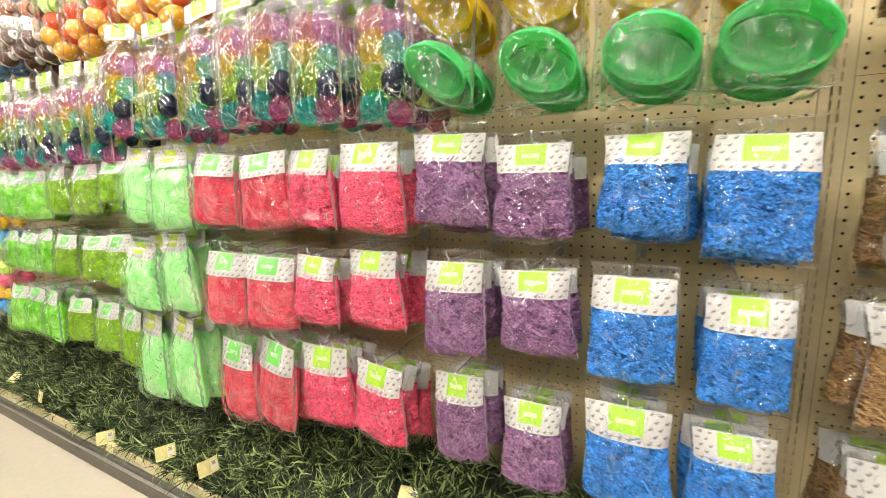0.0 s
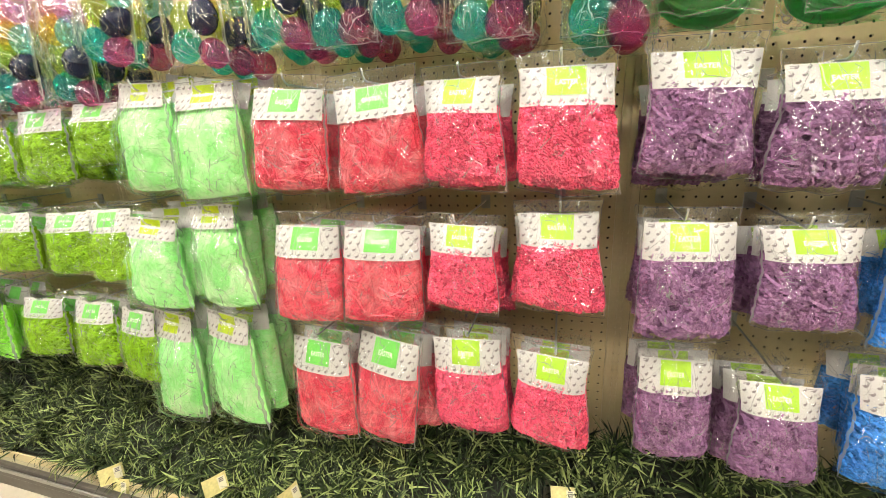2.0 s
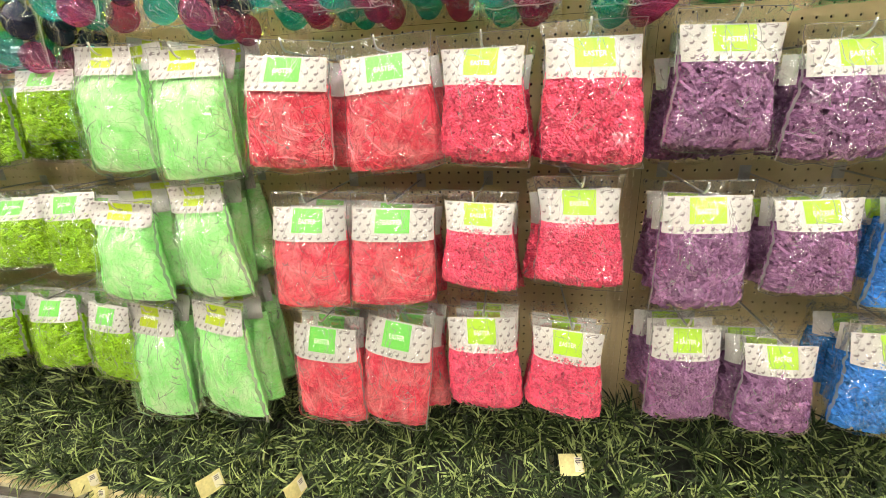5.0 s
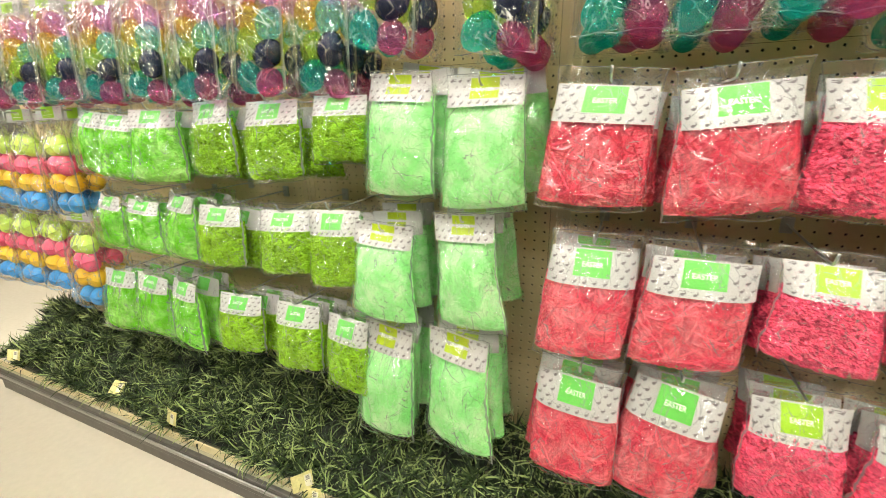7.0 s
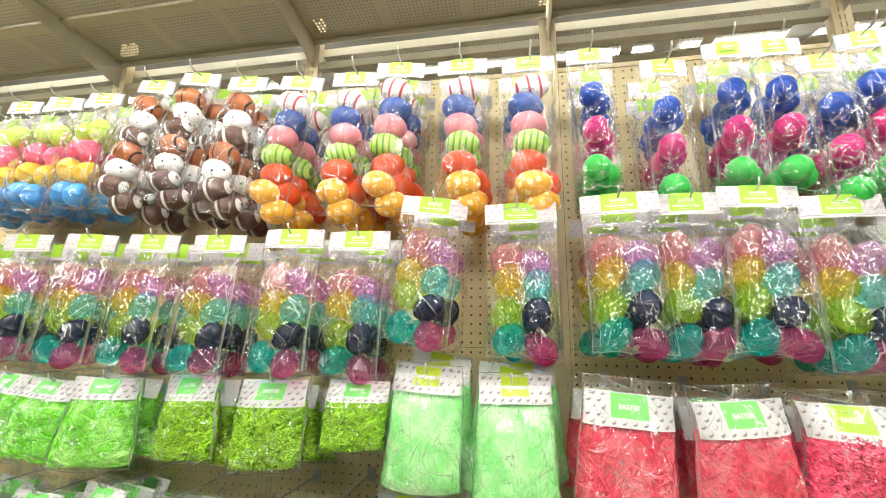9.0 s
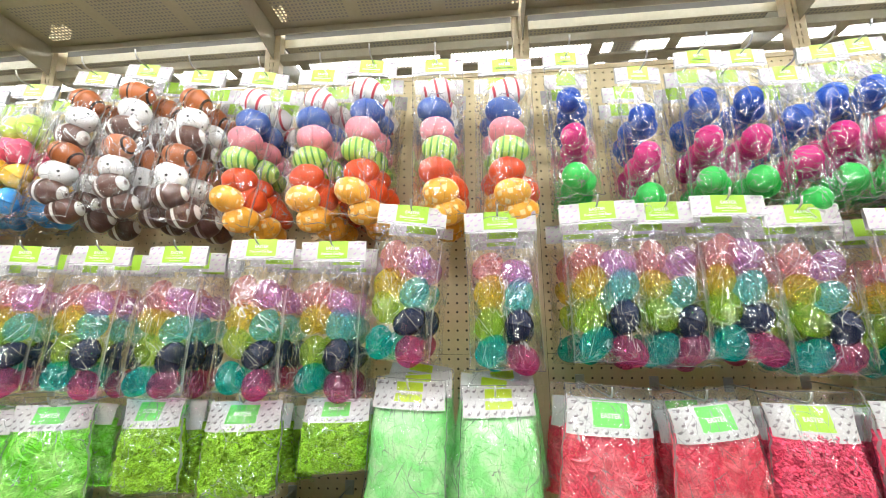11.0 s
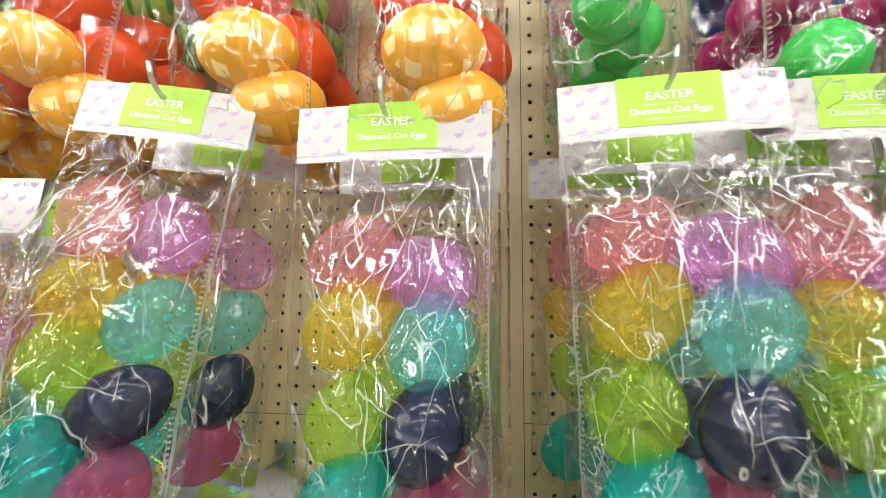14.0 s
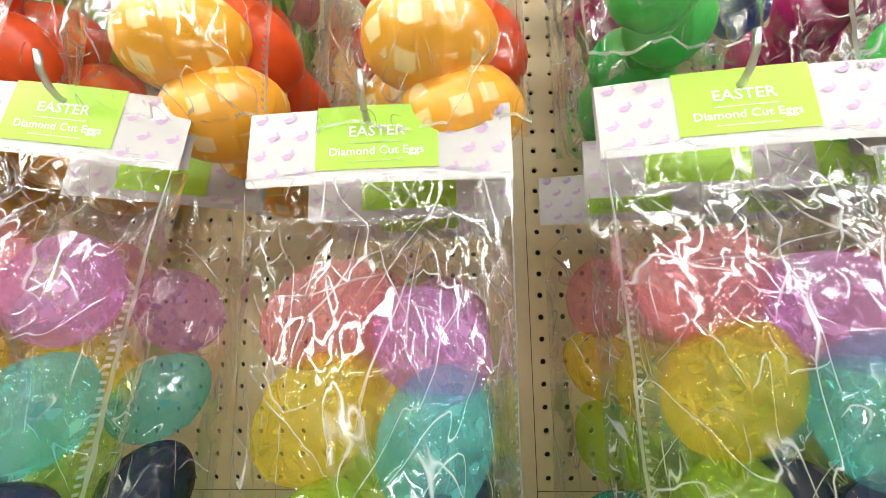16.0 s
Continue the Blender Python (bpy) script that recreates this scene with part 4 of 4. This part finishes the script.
ROW_LOW = (("bright", -1.500, 0.722, 0.445, 0.160), ("bright", -1.316, 0.728, 0.455, 0.165), ("bright", -1.150, 0.730, 0.434, 0.165), ("green", -0.897, 0.722, 0.476, 0.180),
           ("green", -0.670, 0.730, 0.466, 0.172), ("green", -0.498, 0.718, 0.474, 0.152), ("mint", -0.375, 0.704, 0.374, 0.180), ("mint", -0.180, 0.718, 0.396, 0.195),
           ("rose", 0.103, 0.706, 0.390, 0.184), ("rose", 0.293, 0.731, 0.430, 0.180), ("pink", 0.473, 0.742, 0.474, 0.168), ("pink", 0.660, 0.721, 0.457, 0.176),
           ("purple", 0.890, 0.742, 0.493, 0.156), ("purple", 1.064, 0.712, 0.450, 0.156), ("blue", 1.253, 0.748, 0.510, 0.162), ("blue", 1.425, 0.735, 0.490, 0.168),
           ("tan", 1.655, 0.735, 0.490, 0.170), ("tan", 1.880, 0.735, 0.490, 0.170))
for row in (ROW_TOP, ROW_MID, ROW_LOW):
    for kind, x, top, bottom, w in row:
        hang_shred(kind, x, top, bottom, w, 3, rng.uniform(-10, 10) if kind in CELLO else rng.uniform(-6, 6), rng.uniform(-5, 5) if kind in CELLO else rng.uniform(-1.5, 1.5))


# ---- eggs and egg bags ----
def egg_mesh(name, r, L, m, n=18, k=12, blunt=0.16, seam=True):
    """An egg along z with the raised rim where its halves meet."""
    prof = []
    for i in range(k + 1):
        a = math.pi * i / k
        z = -math.cos(a) * L / 2
        prof.append((math.sin(a) * r * (1 - blunt * math.cos(a) * -1 * 0.9 * (1 if z > 0 else 0.55) * (abs(math.cos(a)))), z))
    if seam:
        mid = k // 2
        rm = prof[mid][0]
        prof[mid:mid + 1] = [(rm, -0.0016), (rm + 0.0009, -0.0010), (rm + 0.0009, 0.0010), (rm, 0.0016)]
    vs, fs = [], []
    for pr, z in prof[1:-1]:
        vs += [(pr * math.cos(2 * math.pi * j / n), pr * math.sin(2 * math.pi * j / n), z) for j in range(n)]
    rows = len(prof) - 2
    for i in range(rows - 1):
        for j in range(n):
            fs.append((i * n + j, i * n + (j + 1) % n, (i + 1) * n + (j + 1) % n, (i + 1) * n + j))
    b, t = len(vs), len(vs) + 1
    vs += [(0, 0, -L / 2), (0, 0, L / 2)]
    for j in range(n):
        fs.append((b, (j + 1) % n, j))
        fs.append((t, (rows - 1) * n + j, (rows - 1) * n + (j + 1) % n))
    return mesh(name, vs, fs, m, True)


EGG = {k: egg_mesh("egg", 0.0283, 0.075, M[k], 24, 16) for k in GEM}
for k in ("egg_blue", "egg_pink", "egg_orange", "egg_yellow", "egg_melon", "egg_baseball", "egg_soccer", "egg_basket", "egg_football"):
    EGG[k] = egg_mesh("egg", 0.0345, 0.086, M[k])
for k in ("egg_lime", "egg_hotpink", "egg_sun", "egg_sky"):
    EGG[k] = egg_mesh("egg", 0.031, 0.074, M[k])
for k in ("egg_royal", "egg_fuchsia", "egg_grass"):
    EGG[k] = egg_mesh("egg", 0.030, 0.064, M[k], blunt=0.08)


def tube_swell(u, v):
    t = min(1, max(0, (v - 0.10) / 0.25)) ** 0.7 * min(1, max(0, (0.99 - v) / 0.07)) ** 0.5
    return t * max(0.0, 1 - abs(u) ** 2.6) ** 0.85


easter_card = words("EASTER", 0.0098, M["white_print"], "lettering")
kind_text = {"gem": words("Diamond Cut Eggs", 0.0072, M["white_print"], "lettering")}
price_text = words("$2.99", 0.0052, M["grey_print"], "lettering")
small_bar = boxes("bar", [(-0.026, 0.026, -0.0001, 0.0001, -0.0012, 0.0012)], M["white_print"])
rule_bar = boxes("bar", [(-0.016, 0.016, -0.0001, 0.0001, -0.00025, 0.00025)], M["white_print"])

# width, height, thickness, card height, eggs as colour, x, z from the top, y, yaw, roll
STYLE = {"gem": (0.152, 0.350, 0.092, 0.050), "stripe": (0.128, 0.425, 0.085, 0.046), "sport": (0.128, 0.425, 0.085, 0.046),
         "bright": (0.140, 0.390, 0.085, 0.046), "glitter": (0.112, 0.385, 0.085, 0.046), "bowl": (0.17, 0.355, 0.12, 0.046)}
EGG_LABEL = {"gem": "clear bag of faceted see-through eggs under a printed card", "stripe": "clear bag of stacked patterned eggs, baseball egg on top",
             "sport": "clear bag of basketball, soccer ball and football eggs", "bright": "clear bag of lime, pink, yellow and blue eggs",
             "glitter": "clear bag of glittery blue, pink and green eggs", "bowl": "clear bag of yellow and green plastic bowls"}


def layout(style, var):
    r = random.Random(var * 31 + len(style))
    out = []
    if style == "gem":
        order = [("gem_rose", "gem_lilac"), ("gem_yellow", "gem_aqua"), ("gem_lime", "gem_navy"), ("gem_teal", "gem_magenta")]
        for i, pair in enumerate(order):
            for s, c in zip((-1, 1), pair):
                out.append((c, s * (0.0285 + r.uniform(-0.004, 0.005)), -(0.112 + i * 0.062 + (0.012 if s > 0 else 0) + r.uniform(-0.008, 0.008)), r.uniform(-0.014, 0.006), r.uniform(-60, 60), r.uniform(-60, 60)))
    elif style == "stripe":
        cols = ["egg_baseball", "egg_blue", "egg_pink", "egg_melon", "egg_orange", "egg_yellow"]
        for i, c in enumerate(cols):
            out.append((c, r.uniform(-0.008, 0.008), -(0.086 + i * 0.053), -0.008 + r.uniform(-0.006, 0.006), r.uniform(-15, 15), 90 + r.uniform(-22, 22)))
        out.append(("egg_yellow", 0.024, -0.392, 0.018, 20, 70))
        out.append(("egg_orange", 0.03, -0.335, 0.026, 20, 110))
    elif style == "sport":
        cols = ["egg_basket", "egg_soccer", "egg_football", "egg_basket", "egg_soccer", "egg_football"]
        for i, c in enumerate(cols):
            out.append((c, r.uniform(-0.008, 0.008), -(0.086 + i * 0.053), -0.008 + r.uniform(-0.006, 0.006), r.uniform(-15, 15), 90 + r.uniform(-25, 25)))
        out.append(("egg_football", 0.026, -0.39, 0.02, 10, 70))
    elif style == "bright":
        for i, c in enumerate(["egg_lime", "egg_hotpink", "egg_sun", "egg_sky"]):
            for s in (-1, 1):
                out.append((c, s * 0.031 + r.uniform(-0.003, 0.003), -(0.122 + i * 0.068 + r.uniform(-0.006, 0.006)), r.uniform(-0.01, 0.008), r.uniform(-30, 30), r.uniform(-30, 30)))
    elif style == "glitter":
        for i, c in enumerate(["egg_royal", "egg_fuchsia", "egg_grass"]):
            out.append((c, r.uniform(-0.006, 0.006), -(0.128 + i * 0.098 + r.uniform(-0.006, 0.006)), -0.004, r.uniform(-30, 30), r.uniform(30, 80)))
            out.append((c, 0.02 + r.uniform(-0.006, 0.006), -(0.132 + i * 0.096), 0.03, r.uniform(-30, 30), r.uniform(30, 80)))
    return out


def bowl_mesh(name, r, dpt, m):
    """A deep oval plastic half shell with a rim, open towards -y."""
    prof = [(1.0, 0.0), (1.04, -0.002), (1.045, 0.004), (1.0, 0.006)]
    k = 9
    outer = [(math.cos(a), dpt * math.sin(a)) for a in [math.pi / 2 * i / k for i in range(1, k)]]
    inner = [(max(0.02, p * 0.965), max(0.0, q - 0.003)) for p, q in reversed(outer)]
    ring = prof + [(p, q + 0.006) for p, q in outer] + [(0.02, dpt + 0.006), (0.02, dpt + 0.003)] + inner + [(0.965, 0.0)]
    n = 30
    vs, fs = [], []
    for p, q in ring:
        vs += [(p * r * 1.12 * math.cos(2 * math.pi * j / n), q, p * r * 0.92 * math.sin(2 * math.pi * j / n)) for j in range(n)]
    R = len(ring)
    for i in range(R):
        for j in range(n):
            i2 = (i + 1) % R
            fs.append((i * n + j, i * n + (j + 1) % n, i2 * n + (j + 1) % n, i2 * n + j))
    return mesh(name, vs, fs, m, True)


BOWL = {"bowl_yellow": bowl_mesh("bowl", 0.063, 0.045, M["bowl_yellow"]), "bowl_green": bowl_mesh("bowl", 0.063, 0.045, M["bowl_green"])}


def egg_bag(style, var, lite, m):
    key = ("eggs " + style, var, lite)
    if key in masters:
        return copy_thing(masters[key], m)
    w, h, d, ch = STYLE[style]
    bag = thing("bowl_bag" if style == "bowl" else "egg_bag", EGG_LABEL[style], "egg bag" if style != "bowl" else "bowl bag", "bags of eggs on hooks", m=m)
    top = 0.011
    cv, cf = bent_card(w, top - ch, top, 0.0045, 0.003)
    card = part("header_card", mesh("header_card", cv, cf, M["card"], True), bag, "folded white card with rabbit print")
    lw = w * 0.23
    lz0, lz1 = top - ch * 0.83, top - 0.0005

    def on_card(vs, off):
        out = []
        for x, y, z in vs:
            t = (z - (top - ch)) / ch
            yy = -0.0045 * (1 - 0.1 * min(1, t * 2)) if t < 0.5 else -0.0045 * (0.9 - 0.3 * (t - 0.5) * 2)
            out.append((x, yy - 0.003 * (1 - (2 * x / w) ** 2) - off, z))
        return out

    lv = [(-lw + 2 * lw * i / 4, 0, lz0 + (lz1 - lz0) * j / 4) for j in range(5) for i in range(5)]
    lf = [(j * 5 + i, j * 5 + i + 1, j * 5 + i + 6, j * 5 + i + 5) for j in range(4) for i in range(4)]
    part("label", mesh("label", on_card(lv, 0.0005), lf, M["lime"], True), card, "lime green printed label")
    v, f = rabbits(w * 0.97, top - ch + 0.001, top - 0.001, 0.0115, 0.0030, 0, (lw, lz0, lz1))
    part("rabbit_print", mesh("rabbit_print", on_card(v, 0.0005), f, M["lilac"]), card, "small lilac rabbits")["kind"] = "stuff"
    if not lite:
        k = w / 0.152
        tx = [(easter_card, (0, 0, top - ch * 0.36)), (rule_bar, (0, 0, top - ch * 0.50)), (small_bar if style != "gem" else kind_text["gem"], (0, 0, top - ch * 0.61)), (rule_bar, (0, 0, top - ch * 0.735))]
        me = joined("lettering", tx, M["white_print"])
        part("lettering", mesh("lettering", on_card([(p.co.x * k, 0, p.co.z) for p in me.vertices], 0.0009), [tuple(p.vertices) for p in me.polygons], M["white_print"]), card, "white lettering")
        me = price_text
        part("price", mesh("price", on_card([(p.co.x + w * 0.42, 0, p.co.z + top - 0.006) for p in me.vertices], 0.0009), [tuple(p.vertices) for p in me.polygons], M["grey_print"]), card)
        for sx in (-0.31, 0.31):
            b, q = box_data(sx * w - 0.006, sx * w + 0.006, -0.0003, 0.0003, top - ch * 0.86 - 0.0003, top - ch * 0.86 + 0.0003)
            part("staple", mesh("staple", on_card(b, 0.001), q, M["staple"]), card)
    if style == "bowl":
        for c, z, off in (("bowl_yellow", -0.148, 0.0), ("bowl_yellow", -0.158, 0.035), ("bowl_green", -0.276, -0.012), ("bowl_green", -0.288, 0.026)):
            part("bowl", BOWL[c], bag, "deep %s plastic bowl" % c.split("_")[1], pose(0.004, off - 0.02, z, 48, 14, 0))
    for c, x, z, y, yaw, roll in layout(style, var):
        part("egg", EGG[c], bag, "", pose(x, y, z, 0, roll, yaw) if style != "gem" else pose(x, y, z, yaw * 0.5, roll, yaw))
    old = masters.get(("eggs " + style, var, False))
    if old:
        fm = [o.data for o in old.children if o.name.startswith("film")][0]
    else:
        v, f = bag_film(var * 5 + len(style), w * 0.99, h - ch * 0.93, d, top - ch * 0.93, 0.010, 40, 64, tube_swell, 0.07, 0)
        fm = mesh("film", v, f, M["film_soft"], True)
    film = part("film", fm, bag, "crinkled clear plastic film")
    if not lite:
        v, f = bag_film(var * 5 + len(style), w * 0.99, h - ch * 0.93, d, top - ch * 0.93, 0.010, 40, 64, tube_swell, 0.07, 14)
        tagged(part("fold", mesh("fold", v, f, M["fold"], True), film, "sharp folds with glints whitened into their colour"), kind="stuff")
    masters[key] = bag
    return bag


def hang_eggs(style, x, top, deep=3, w=0, yaw=0.0, tilt=0.0, drop=0.0):
    hook(x, top - 0.008)
    sx = w / STYLE[style][0] if w else 1
    for k in range(deep):
        j = 0.0 if k == 0 else 1.0
        m = pose(x + j * rng.uniform(-0.012, 0.016), FRONT + (0.0 if style in ("gem", "bowl") else 0.03) + k * 0.078, top - 0.011 - 0.002 * k - j * rng.uniform(0, 0.008), -2 + rng.uniform(-2, 1),
                 tilt + rng.uniform(-1.5, 1.5), yaw + rng.uniform(-2, 2)) @ Matrix.Diagonal((sx, 1, 1, 1))
        egg_bag(style, rng.randrange(3) if k or style != "gem" else int(abs(x) * 10) % 3, k > 0, m)


for x, top in ((-2.10, 1.63), (-1.90, 1.63), (-1.70, 1.628), (-1.498, 1.628), (-1.277, 1.622), (-1.072, 1.615), (-0.872, 1.609), (-0.660, 1.618), (-0.487, 1.608)):
    hang_eggs("gem", x, top, 3, 0.155, rng.uniform(-4, 4), 2.5)
hang_eggs("gem", -0.300, 1.686, 2, 0.156, 4, 7)
hang_eggs("gem", -0.101, 1.664, 3, 0.158, 0, 0)
for x, top, w in ((0.114, 1.678, 0.160), (0.250, 1.672, 0.145), (0.390, 1.682, 0.152), (0.535, 1.655, 0.150), (0.730, 1.640, 0.150)):
    hang_eggs("gem", x, top, 3, w, rng.uniform(-6, 6), rng.uniform(-2, 2))
for x in (-1.86, -1.69, -1.53, -1.375):
    hang_eggs("bright", x, 2.095, 3, 0.14, rng.uniform(-4, 4), 7)
for x, top in ((-1.19, 2.120), (-1.038, 2.130), (-0.877, 2.100), (0.86, 2.05), (1.02, 2.05)):
    hang_eggs("sport", x, top, 3, 0.128, rng.uniform(-4, 4), 7 if x < 0 else 0)
for x, top in ((-0.703, 2.082), (-0.542, 2.078), (-0.413, 2.094), (-0.243, 2.084), (-0.073, 2.071)):
    hang_eggs("stripe", x, top, 2 if x > -0.1 else 3, 0.13, rng.uniform(-4, 4), 8 if x < -0.6 else 4 if x < -0.3 else 1)
for x, top in ((0.077, 2.077), (0.245, 2.025), (0.390, 2.058), (0.487, 2.052), (0.575, 2.000), (0.665, 2.05), (0.745, 2.06)):
    hang_eggs("glitter", x, top, 3, 0.11, rng.uniform(-5, 5))
for x, top in ((-2.32, 1.27), (-2.151, 1.27), (-1.948, 1.262), (-1.74, 1.267), (-2.33, 0.93), (-2.15, 0.93), (-1.95, 0.93), (-1.74, 0.90)):
    hang_eggs("bright", x, top, 2, 0.15, rng.uniform(-4, 4))
for x, top in ((0.887, 1.665), (1.070, 1.650), (1.254, 1.645), (1.437, 1.640)):
    hang_eggs("bowl", x, top, 2, 0.17, rng.uniform(-6, 6), rng.uniform(-3, 3))
